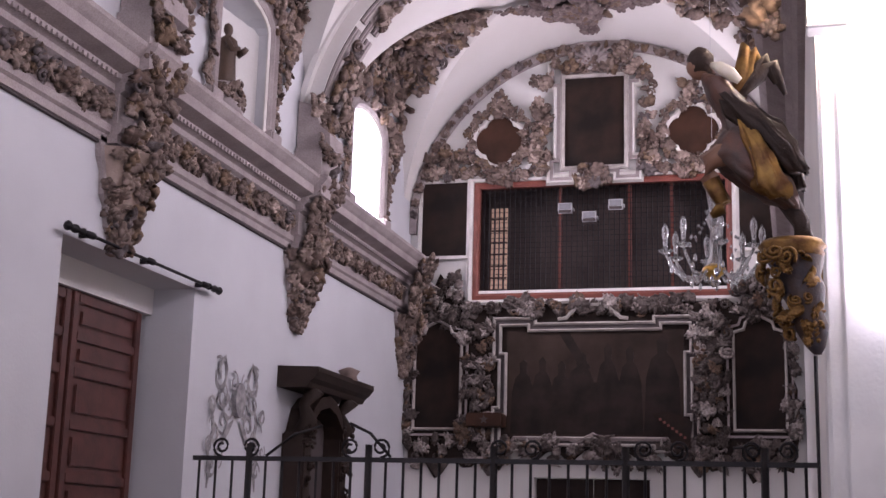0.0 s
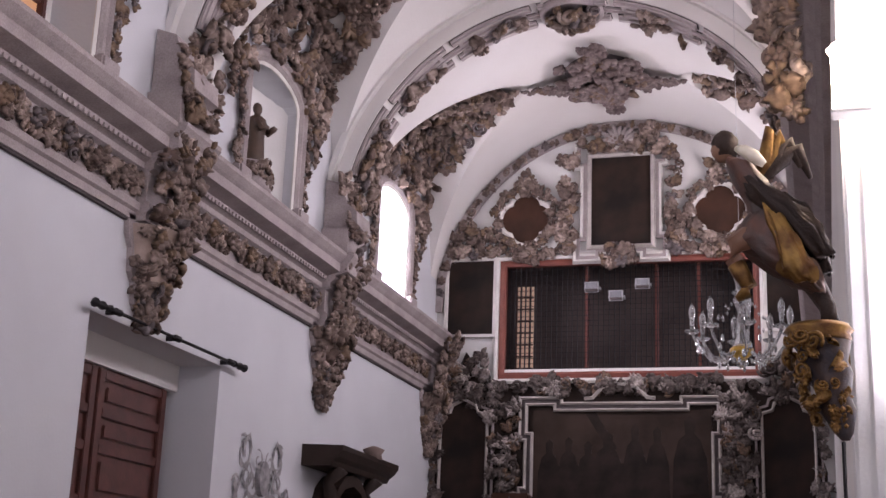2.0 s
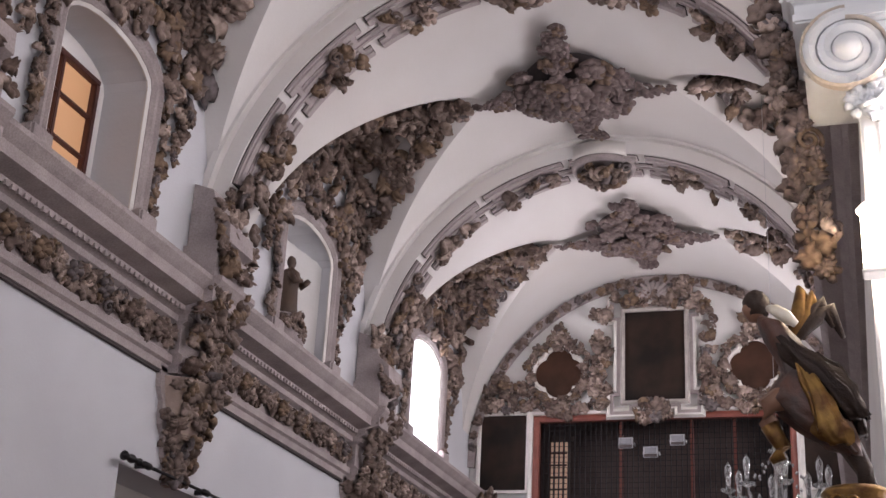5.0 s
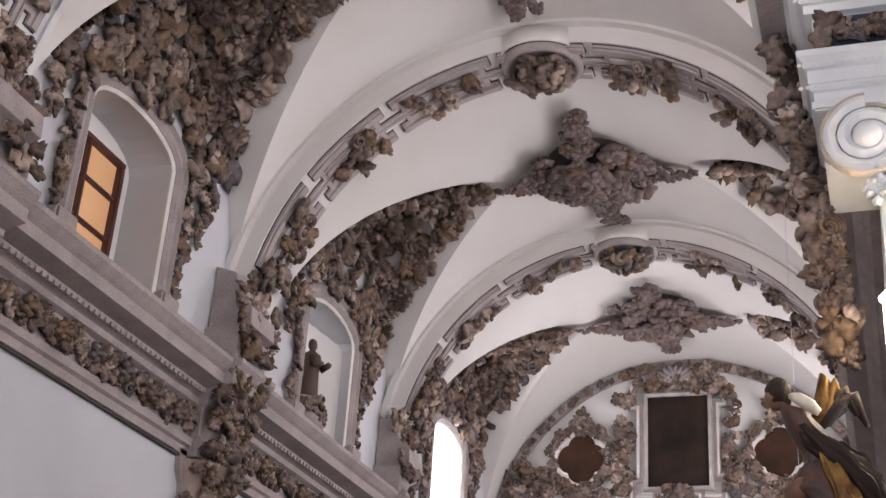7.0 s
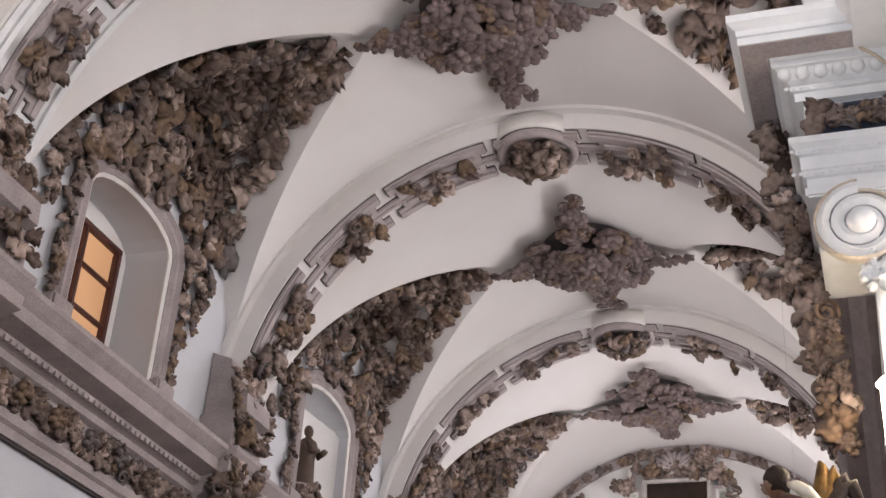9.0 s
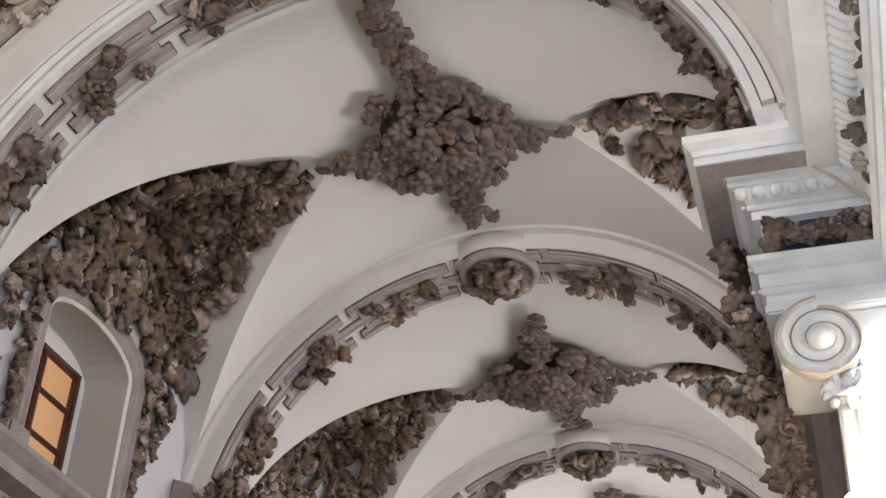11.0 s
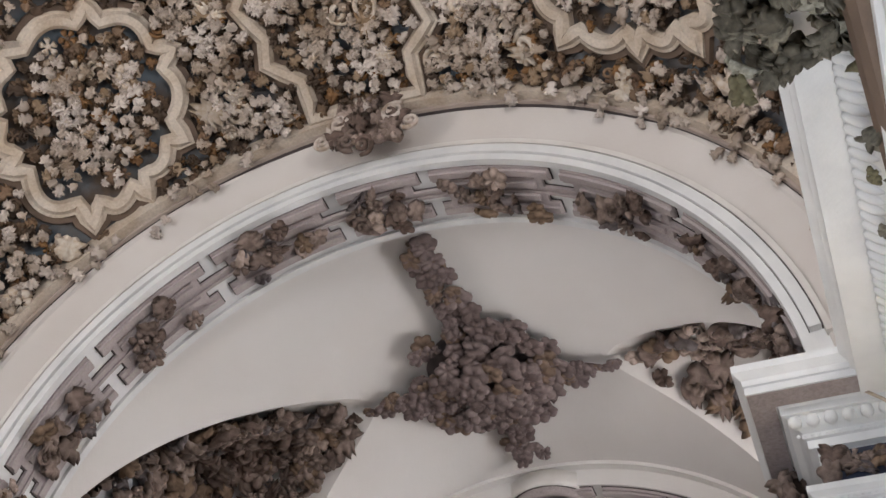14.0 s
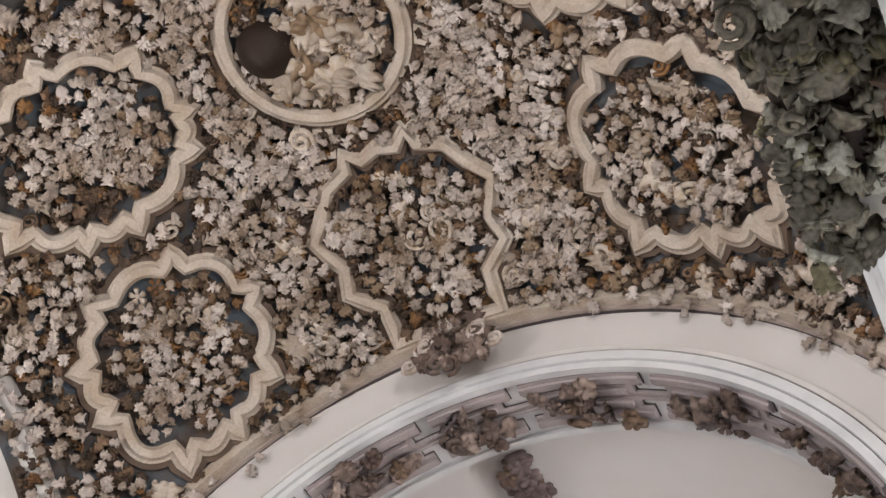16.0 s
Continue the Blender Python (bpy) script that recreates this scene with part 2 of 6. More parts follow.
def vault():
    """Barrel vault with three crossing cells on each side; one sheet whose mesh lines follow the groins."""
    nt, n1, n2 = 240, 14, 64
    ends = [YA + 0.4, (CELLS[0] + CELLS[1]) / 2, (CELLS[1] + CELLS[2]) / 2, YEND + 0.02]
    verts, crease = [], set()
    cols = 3 * (2 * n1 + n2) + 1
    for i in range(nt):
        a = math.pi * i / (nt - 1)
        x = XC - RV * math.cos(a)
        lim = groin(x)
        half = max(lim, 0.004)
        ys = []
        for k, c in enumerate(CELLS):
            ys += [ends[k] + (c - half - ends[k]) * q / n1 for q in range(n1)]
            ys += [c - half + 2 * half * q / n2 for q in range(n2)]
            ys += [c + half + (ends[k + 1] - c - half) * q / n1 for q in range(n1)]
        for j, y in enumerate(ys + [ends[3]]):
            if lim > 0.02 and j % (2 * n1 + n2) in (n1, n1 + n2):
                crease.add(len(verts))
            verts.append((x, y, vault_h(x, y) if lim > 0.02 else barrel_h(x)))
    faces = [(i * cols + j, (i + 1) * cols + j, (i + 1) * cols + j + 1, i * cols + j + 1) for i in range(nt - 1) for j in range(cols - 1)]
    me = mesh_of("ceiling", verts, faces, VAULT, True)
    sharp = me.attributes.new("sharp_edge", "BOOLEAN", "EDGE")
    sharp.data.foreach_set("value", [e.vertices[0] in crease and e.vertices[1] in crease and abs(e.vertices[0] - e.vertices[1]) == cols for e in me.edges])
    return me


tagged(part("ceiling", vault(), None), "white plastered barrel vault with groined lunettes", "vault", kind="structure")


def ring(y0, y1, r0, r1, n=64, c=None, a0=0.0, a1=math.pi, zs=None):
    """A half ring: from y0 to y1 and radius r0 to r1."""
    cx = XC if c is None else c
    zz = ZS if zs is None else zs
    path = []
    for i in range(n + 1):
        a = a0 + (a1 - a0) * i / n
        d = Vector((-math.cos(a), 0, math.sin(a)))
        path.append((Vector((cx, 0, zz)), Vector((0, 1, 0)), d))
    return sweep([(y0, r0), (y1, r0), (y1, r1), (y0, r1)], path)


# ---- transverse ribs ----
def rib(y):
    root = thing("vault_rib", (XC, y, ZS), "white transverse rib with mauve fret plates and carved flowers", "vault rib", "vault ribs")
    w = 0.43
    for nm, b, m in (("rib_core", ring(-w, w, RR + 0.03, RV + 0.05, c=0, zs=0), VAULT),
                     ("outer_moulding", ring(-w - 0.13, w + 0.13, RV - 0.05, RV + 0.06, c=0, zs=0), VAULT)):
        part(nm, b, m, root)
    return root


RIB_THINGS = [rib(y) for y in RIBS[1:]]

# ---- crossing: front arch, sail vault ----
FACE = material("arch_face_plaster", (0.64, 0.60, 0.575), 0.85, second=(0.56, 0.51, 0.48), scale=0.8, amount=0.7, bump=0.1, fine=25)
SPLAY = [(7.99, 4.42), (8.02, 4.40), (8.12, 4.2), (8.2, 4.04), (8.5, 4.04), (8.5, 5.0), (7.99, 5.0)]
tagged(part("crossing_arch_face", sweep(SPLAY, [(Vector((XC, 0, ZS)), Vector((0, 1, 0)), Vector((-math.cos(a), 0, math.sin(a)))) for a in [math.pi * i / 72 for i in range(73)]]), FACE), "plain plastered face of the crossing arch", "arch", kind="structure")


def sail_point(u, v, lift=0.0):
    """The sail vault over plan offset (u, v); lift: towards the inside."""
    w = math.sqrt(max(SAIL_R ** 2 - u * u - v * v, 0.01))
    n = Vector((u, v, w)) / SAIL_R
    return SAIL_C + n * (SAIL_R - lift), n


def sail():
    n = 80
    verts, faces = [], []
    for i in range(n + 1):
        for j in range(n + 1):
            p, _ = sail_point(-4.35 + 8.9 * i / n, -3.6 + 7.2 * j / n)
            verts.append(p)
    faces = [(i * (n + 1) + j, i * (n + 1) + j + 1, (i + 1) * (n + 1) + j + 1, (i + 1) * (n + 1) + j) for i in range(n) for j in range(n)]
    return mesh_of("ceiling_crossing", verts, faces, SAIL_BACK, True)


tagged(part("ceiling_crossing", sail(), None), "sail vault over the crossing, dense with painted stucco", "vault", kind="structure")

# walls that close the crossing and the space behind the camera
for nm, a in (("wall_crossing_west", (-9.3, -8.72, -7, YA, 0, 14)), ("wall_crossing_east", (0.9, 1.5, -7, YA, 0, 14)), ("wall_south", (-9.3, 1.5, -7.5, -7, 0, 14)),
              ("wall_arch_west", (-9.3, XL - 0.9, YA, YA + 0.5, 0, 14)), ("ceiling_south", (-9.3, 1.5, -7, 0.7, 11, 11.3)),
              ("wall_pier_west", (-8.72, XL, YA, YA + 0.4, 0, 7.4)), ("wall_pier_east", (XR, 0.9, YA, YA + 0.4, 0, 7.4))):
    tagged(part(nm, boxed(*a), PLASTER), "plain white plastered wall", "wall", kind="structure")

# ---- cornice along the nave ----
CORNICE = [(0, 0), (0.07, 0), (0.07, 0.1), (0.11, 0.13), (0.11, 0.22), (0.05, 0.26), (0.05, 0.62), (0.12, 0.66), (0.12, 0.74), (0.2, 0.8), (0.2, 0.86),
           (0.42, 0.92), (0.42, 1.06), (0.46, 1.1), (0.52, 1.18), (0.52, 1.24), (0, 1.26)]
ZC = 6.04


def cornice(name, x, sgn, y0, y1, mat):
    path = [(Vector((x, y, ZC)), Vector((sgn, 0, 0)), Vector((0, 0, 1))) for y in (y0, y1)]
    return tagged(part(name, sweep(CORNICE, path), mat), "moulded mauve stucco cornice along the nave wall", "cornice", kind="structure")


cornice("cornice_west", XL, 1, YA + 0.4, YEND, STUCCO)
tagged(part("cornice_outline", boxed(XL, XL + 0.05, YA + 0.4, YEND, ZC - 0.03, ZC - 0.001), DARK), "thin dark line along the wall under the cornice", "moulding", kind="structure")
cornice("cornice_east", XR, -1, YA + 0.4, YEND, STUCCO)

# ---- daylight and added fill lamps ----
for i, c in enumerate(BAYS):
    area_lamp("daylight_east", (XR + 0.5, c, 8.4), (XL, c, 8.3), 1.7, 1.7, (92, 104, 140)[i], (1, 0.98, 0.96))
area_lamp("daylight_west", (XL - 0.6, BAYS[2], 8.4), (XC, BAYS[2] - 1, 6.5), 1.7, 1.7, 190)
# fill lamps added to brighten the crossing vault; no openings stand behind them
area_lamp("daylight_crossing", (-3.9, -6.6, 5.5), (-3.9, 4, 10.6), 5, 6, 240, (0.85, 0.92, 1))
area_lamp("daylight_crossing_west", (-8.66, 2.6, 8.9), (-3.0, 4.6, 11.2), 1.6, 1.8, 275, (1, 0.97, 0.93))
area_lamp("daylight_crossing_east", (0.7, 1.4, 8.9), (-5.0, 4.8, 11.2), 1.6, 1.8, 275, (1, 0.97, 0.93))
# fill lamp added in mid-air to brighten the pier and its entablature
area_lamp("daylight_transept", (0.3, 3.9, 4.6), (0.3, 6.4, 7.1), 0.8, 1.2, 25, (0.85, 0.93, 1))

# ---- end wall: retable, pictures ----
for nm, a, m in (("choir_back", (-7.2, -0.6, YEND + 1.6, YEND + 1.7, 6, 9.6), LOFT_DIM),):
    tagged(part(nm, boxed(*a), m), "back of the choir loft, toned dark for its dimness", "wall", kind="structure")


# ---- carved leaves and flowers: a small stock of shapes ----
def leaf_mesh(seed, lobes=3, curl=0.5, mat=None, notch=0.76, wide=0.55, droop=0.10):
    """A lobed acanthus leaf about 1 long: cupped lobes on both sides of a sunk rib, a rolled tip, closed behind."""
    rnd = random.Random(seed)
    nu, nv = 4 * lobes + 2, 7
    verts, faces = [], []
    for i in range(nu + 1):
        t = i / nu
        ph = (i % 4) / 4.0
        lobe = (notch, 1.0, 1.12, 0.92)[i % 4] + 0.08 * rnd.uniform(-1, 1)
        wid = wide * math.sin(math.pi * (0.12 + 0.83 * t)) ** 0.65 * lobe
        a = curl * t * 3.0
        cx, cz = math.sin(a) / (curl * 3.0), (1 - math.cos(a)) / (curl * 3.0)
        cz = 0.30 * math.sin(math.pi * min(1, t * 0.95)) + 0.25 * cz
        for j in range(nv):
            s = -1 + 2 * j / (nv - 1)
            q = abs(s)
            cup = 0.16 * math.sin(math.pi * q) - droop * q * q + (0.05 if q > 0.9 else 0)
            groove = -0.07 * (1 - q * 2) if q < 0.5 else 0
            ridge = (-0.07, 0.02, 0.05, 0.02)[i % 4] * q * 1.3
            verts.append((cx - 0.38 + 0.13 * q * math.sin(math.pi * t) + 0.05 * q * (i % 4 == 2), s * wid, cz + cup + groove + ridge))
    back = len(verts)
    for i in range(nu + 1):
        x, y, z = verts[i * nv + 3]
        verts.append((x, 0, z - 0.22))
    for i in range(nu):
        for j in range(nv - 1):
            a = i * nv + j
            faces.append((a, a + nv, a + nv + 1, a + 1))
        b = back + i
        faces.append((i * nv, b, b + 1, (i + 1) * nv))
        faces.append((i * nv + nv - 1, (i + 1) * nv + nv - 1, b + 1, b))
    return mesh_of("leaf", verts, faces, mat, True)


def round_leaf_mesh(seed, mat=None):
    """A cupped leaf about 1 across with five or six rounded scallops, furrowed towards its heart, closed behind."""
    rnd = random.Random(seed + 50)
    n, lobes, ph = 24, 5 + seed % 2, rnd.uniform(0, 6.28)
    rings_at = (0.2, 0.5, 0.78, 0.95, 1.0)
    verts, faces = [(0, 0, 0.2)], []
    for k, q in enumerate(rings_at):
        for j in range(n):
            a = 2 * math.pi * j / n
            c = abs(math.cos(lobes * a / 2 + ph)) ** 0.7
            r = 0.54 * q * (1 - 0.36 * q * (1 - c)) * (1 + 0.1 * math.cos(a))
            z = 0.2 + 0.2 * math.sin(math.pi * q * 0.85) * (0.3 + 0.7 * c) - (0.12 if k == 4 else 0)
            verts.append((1.08 * r * math.cos(a), r * math.sin(a), z))
    back = len(verts)
    verts.append((0, 0, -0.1))
    for j in range(n):
        i = (j + 1) % n
        faces.append((0, 1 + j, 1 + i))
        for k in range(4):
            p = 1 + k * n
            faces.append((p + j, p + n + j, p + n + i, p + i))
        faces.append((1 + 4 * n + j, back, 1 + 4 * n + i))
    return mesh_of("leaf", verts, faces, mat, True)


def flower_mesh(seed, petals=6, mat=None):
    rnd = random.Random(seed)
    verts, faces = [(0, 0, 0.12), (0, 0, -0.1)], []
    for p in range(petals):
        a = 2 * math.pi * p / petals + rnd.uniform(-0.1, 0.1)
        r = 0.5 * rnd.uniform(0.85, 1.1)
        b = len(verts)
        for da, rr, z in ((-0.42, 0.22, 0.1), (-0.46, 0.8, 0.24), (-0.2, 1.0, 0.1), (0.2, 1.0, 0.1), (0.46, 0.8, 0.24), (0.42, 0.22, 0.1), (0, 0.6, 0.36)):
            verts.append((rr * r * math.cos(a + da), rr * r * math.sin(a + da), z))
        for i in range(5):
            faces.append((b + 6, b + i, b + i + 1))
        faces.append((b + 6, b + 5, b))
        faces += [(0, b, b + 5), (1, b + 2, b + 1), (1, b + 3, b + 2), (1, b + 4, b + 3), (1, b + 1, b), (1, b + 5, b + 4)]
    c = len(verts)
    for k in range(6):
        verts.append((0.15 * math.cos(k * math.pi / 3), 0.15 * math.sin(k * math.pi / 3), 0.2))
    verts.append((0, 0, 0.36))
    faces += [(c + k, c + (k + 1) % 6, c + 6) for k in range(6)]
    return mesh_of("flower", verts, faces, mat, True)


def scroll_mesh(mat, turns=1.6):
    """A rolled volute, about 1 across."""
    n, k = 22, 5
    path = []
    for i in range(n + 1):
        a = turns * 2 * math.pi * i / n
        r = 0.46 - 0.36 * i / n
        p = Vector((r * math.cos(a), r * math.sin(a), 0.12 * i / n))
        path.append((p, Vector((math.cos(a), math.sin(a), 0)), Vector((0, 0, 1))))
    w = 0.1
    bm = sweep([(w * math.cos(q * 2 * math.pi / k), 0.12 + w * 1.4 * math.sin(q * 2 * math.pi / k)) for q in range(k)], path)
    me = bpy.data.meshes.new("scroll")
    bm.to_mesh(me)
    bm.free()
    me.materials.append(mat)
    me.polygons.foreach_set("use_smooth", [True] * len(me.polygons))
    return me


def stock(mat, notch=0.76, wide=0.55, droop=0.10, soft=0):
    leaves = [leaf_mesh(s, 2 + s % 3, 0.3 + 0.12 * (s % 4), mat, notch, wide, droop) for s in range(7)]
    leaves = leaves[:7 - soft] + [round_leaf_mesh(s, mat) for s in range(soft)]
    return leaves, [flower_mesh(s, 5 + s % 3, mat) for s in range(3)], [scroll_mesh(mat)]


BOSS_LEAF = material("boss_leaf", (0.185, 0.142, 0.137), 0.75, second=(0.115, 0.086, 0.082), scale=2.0, amount=0.9, bump=0.25, fine=40, dirt=0.25,
                     tints=((0, (1.0, 0.95, 0.95)), (0.35, (1.2, 1.17, 1.17)), (0.6, (0.75, 0.68, 0.66)), (0.85, (1.0, 0.85, 0.62))))
LEAF = stock(FOLIAGE, 0.8, 0.58, 0.16, soft=2)
BOSSKIT = stock(BOSS_LEAF, 0.84, 0.66, 0.2, soft=7)
SAILSTOCK = stock(SAIL_LEAF, 0.62, 0.42)
ISLE = stock(FOLIAGE_ISL)
RND = random.Random(7)


def orient(p, n, size, spin=None, tilt=0.5, flat=1.0):
    n = Vector(n).normalized()
    n = (n + Vector((RND.uniform(-tilt, tilt), RND.uniform(-tilt, tilt), RND.uniform(-tilt, tilt)))).normalized()
    q = n.to_track_quat("Z", "Y").to_matrix().to_4x4()
    a = RND.uniform(0, 6.283) if spin is None else spin
    s = size * RND.uniform(0.75, 1.3)
    return Matrix.Translation(p) @ q @ Matrix.Rotation(a, 4, "Z") @ Matrix.Diagonal((s, s * RND.uniform(0.8, 1.15), s * flat, 1))


def dress(root, pts, size, kit=LEAF, flowers=0.2, scrolls=0.06, tilt=0.5, flat=1.0):
    """Leaves, flowers and scrolls as parts on a thing; pts: rows of place, normal and, where it differs, size."""
    inv = root.matrix_basis.inverted()
    for p, n, *own in pts:
        r = RND.random()
        me = RND.choice(kit[1]) if r < flowers else kit[2][0] if r < flowers + scrolls else RND.choice(kit[0])
        ob = new(me.name.split(".")[0], me)
        ob.parent = root
        ob.matrix_basis = inv @ orient(p, n, own[0] if own else size, None, tilt, flat)


def joined(name, pts, size, kit=ISLE, flowers=0.2, scrolls=0.06, tilt=0.5, flat=1.0, mat=None):
    """The same joined into one mesh; every piece stays an island."""
    vs, fs, n0 = [], [], 0
    cache = {}
    for p, n in pts:
        r = RND.random()
        me = RND.choice(kit[1]) if r < flowers else kit[2][0] if r < flowers + scrolls else RND.choice(kit[0])
        if me.name not in cache:
            co = np.empty(len(me.vertices) * 3)
            me.vertices.foreach_get("co", co)
            cache[me.name] = (np.c_[co.reshape(-1, 3), np.ones(len(me.vertices))], [tuple(f.vertices) for f in me.polygons])
        co, faces = cache[me.name]
        m = np.array(orient(p, n, size, None, tilt, flat))
        vs.append((co @ m.T)[:, :3])
        fs += [tuple(i + n0 for i in f) for f in faces]
        n0 += len(co)
    return mesh_of(name, np.concatenate(vs), fs, mat or kit[0][0].materials[0], True)


def vault_pt(x, y, drop=0.0):
    e = 0.03
    gx = (vault_h(x + e, y) - vault_h(x - e, y)) / (2 * e)
    gy = (vault_h(x, y + e) - vault_h(x, y - e)) / (2 * e)
    n = Vector((gx, gy, -1)).normalized()
    return Vector((x, y, vault_h(x, y))) + n * drop, n


# ---- bosses on the crown ----
def boss(yc, near, far, name="vault_boss"):
    root = thing(name, (XC, yc, ZS + RV), "dark carved stucco boss of clustered leaves on the vault", "boss", "vault bosses")
    pts = []
    for i in range(120):
        a, r = RND.uniform(0, 6.283), math.sqrt(RND.random())
        k = 0.84 + 0.16 * abs(math.sin(2 * a))
        pts.append((k * r * math.cos(a), k * r * math.sin(a), 0.1 + 0.34 * (1 - r * r), 0.28))
    for sgn in (-1, 1):
        for i in range(24):
            t = i / 23
            w = 0.36 * (1 - t)
            pts.append((sgn * (0.75 + 0.84 * t), RND.uniform(-w, w), 0.07 + 0.12 * (1 - t), 0.28 - 0.16 * t))
    for sgn, reach in ((-1, near), (1, far)):
        n = int(15 * reach)
        for i in range(n):
            t = i / n
            w = 0.22 - 0.1 * t + (0.06 if t > 0.8 else 0)
            pts.append((RND.uniform(-w, w), sgn * (0.7 + (reach - 0.82) * t), 0.1 + 0.06 * RND.random(), 0.22))
    dress(root, [(*vault_pt(XC + x, yc + y, d), q) for x, y, d, q in pts], 0.3, kit=BOSSKIT, flowers=0.08, scrolls=0.0, tilt=0.3)
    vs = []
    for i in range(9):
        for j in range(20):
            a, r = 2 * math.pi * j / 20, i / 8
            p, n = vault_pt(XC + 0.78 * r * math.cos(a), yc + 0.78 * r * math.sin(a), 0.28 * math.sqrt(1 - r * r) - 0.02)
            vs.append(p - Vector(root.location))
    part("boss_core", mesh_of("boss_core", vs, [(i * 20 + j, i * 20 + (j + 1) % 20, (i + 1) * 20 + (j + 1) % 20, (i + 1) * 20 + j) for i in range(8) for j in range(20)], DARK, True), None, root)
    return root


boss(CELLS[0] + 0.02, 2.55, 1.95)
boss(CELLS[1] + 0.04, 1.92, 1.95)
boss(CELLS[2] + 0.06, 1.55, 1.92)


# ---- foliage in the lunette cells ----
def lunette(yc, sgn, n):
    xw = XL if sgn < 0 else XR
    off = CELL_OFF
    root = thing("lunette_foliage", (xw, yc, 9.6), "dark carved foliage filling a vault lunette above the window", "foliage relief", "lunette foliage")
    pts, tries = [], 0
    while len(pts) < n and tries < 60000:
        tries += 1
        ax = 1.66 + 2.44 * math.sqrt(RND.random())
        x = XC + sgn * ax
        lim = groin(x)
        size = min(0.3, 0.06 + 0.55 * lim)
        room = lim - 0.42 * size
        if room < 0.01:
            continue
        dy = RND.uniform(-0.97, 0.88) * room
        z = cell_h(x, abs(dy))
        if z < 9.62 and abs(dy + off) < 1.25 or z < 8.7:
            continue
        e = 0.03
        nx = (cell_h(x + e, abs(dy)) - cell_h(x - e, abs(dy))) / (2 * e)
        ny = (cell_h(x, abs(dy + e)) - cell_h(x, abs(dy - e))) / (2 * e)
        nn = Vector((nx, ny, -1)).normalized()
        pts.append((Vector((x, yc + off + dy, z)) + nn * RND.uniform(0.03, 0.12) * (size / 0.3), nn, size))
    inward = Vector((-sgn, 0, 0))
    for i in range(int(n * 0.55)):     # the wall above the head of the window
        dy = RND.uniform(-1.2, 1.85)
        top = min(cell_h(xw - sgn * 0.1, abs(dy - off)), 11.4) - 0.1
        low = 9.45 + 0.36 * math.sqrt(max(0, 1 - (dy / 1.15) ** 2)) if abs(dy) < 1.15 else 9.3
        if top > low + 0.1:
            pts.append((Vector((xw - sgn * 0.08, yc + dy, RND.uniform(low, top))), inward))
    for s in (-1, 1):                 # hanging sprays beside the head
        for i in range(16):
            t = i / 15
            pts.append((Vector((xw - sgn * (0.12 - 0.06 * t), yc + s * (1.62 + RND.uniform(-0.16, 0.16) * (1 - 0.7 * t)), 9.35 - 0.72 * t)), inward, 0.24 - 0.1 * t))
        for i in range(20):           # leaves along the jambs
            pts.append((Vector((xw - sgn * 0.06, yc + s * (1.27 + RND.uniform(-0.07, 0.09)), 7.75 + 1.5 * i / 19)), inward, 0.17))
    dress(root, pts, 0.27, flowers=0.13, scrolls=0.05, tilt=0.45)
    return root


for c in BAYS:
    lunette(c, -1, 250)
    lunette(c, 1, 110)


# ---- brackets under the cornice, with leaves ----
def bracket(yc, xw=XL, sgn=1, half=0.62):
    root = thing("cornice_bracket", (xw, yc, 4.75), "carved stucco bracket with dark leaves under the cornice", "bracket", "cornice brackets")
    out = []
    steps = [(4.75, 0.16), (4.95, 0.2), (5.05, 0.3), (5.3, 0.36), (5.42, 0.46), (5.7, 0.5), (5.85, 0.6), (6.1, 0.64)]
    out = [(yc - w, z) for z, w in steps] + [(yc + w, z) for z, w in reversed(steps)]
    bm = slab([(a - yc, b - 4.75) for a, b in out], [], lambda a, b, d: Vector((sgn * (0.07 - d), a, b)), 0.07)
    part("back_plate", bm, STUCCO, root)
    prof = []
    for k in range(9):
        t = k / 8
        z, w, d = 1.25 - 1.2 * t, 0.45 * (1 - t) ** 0.8 + 0.1, 0.36 * (1 - t) ** 1.2 + 0.08
        prof.append([(sgn * d * math.sin(math.pi * q / 8), -w * math.cos(math.pi * q / 8), z) for q in range(9)])
    vs = [v for row in prof for v in row]
    part("bracket_body", mesh_of("bracket_body", vs, [(i * 9 + j, i * 9 + j + 1, (i + 1) * 9 + j + 1, (i + 1) * 9 + j) for i in range(8) for j in range(8)], FOLIAGE, True), None, root)
    pts = []
    for i in range(66):
        t = RND.random() ** 0.8
        a = math.pi * RND.uniform(0.08, 0.92)
        w, d = 0.5 * (1 - t) ** 0.8 + 0.1, 0.38 * (1 - t) ** 1.2 + 0.08
        pts.append((Vector((xw + sgn * d * math.sin(a), yc - w * math.cos(a), 6.02 - 1.2 * t)), Vector((sgn * math.sin(a), -math.cos(a), -0.2))))
    for i in range(60):               # leaves over the broken frieze and up to the top of the cornice
        z = RND.uniform(6.0, 7.25)
        w = 0.42
        pts.append((Vector((xw + sgn * (0.3 + 0.35 * max(0, z - 6.5)), yc + RND.uniform(-w, w), z)), Vector((sgn, RND.uniform(-0.6, 0.2), -0.4))))
    dress(root, pts, 0.23, flowers=0.22, scrolls=0.05, tilt=0.6)
    return root


BRK = (14.1, 20.15, 26.3)
for y in BRK:
    bracket(y)


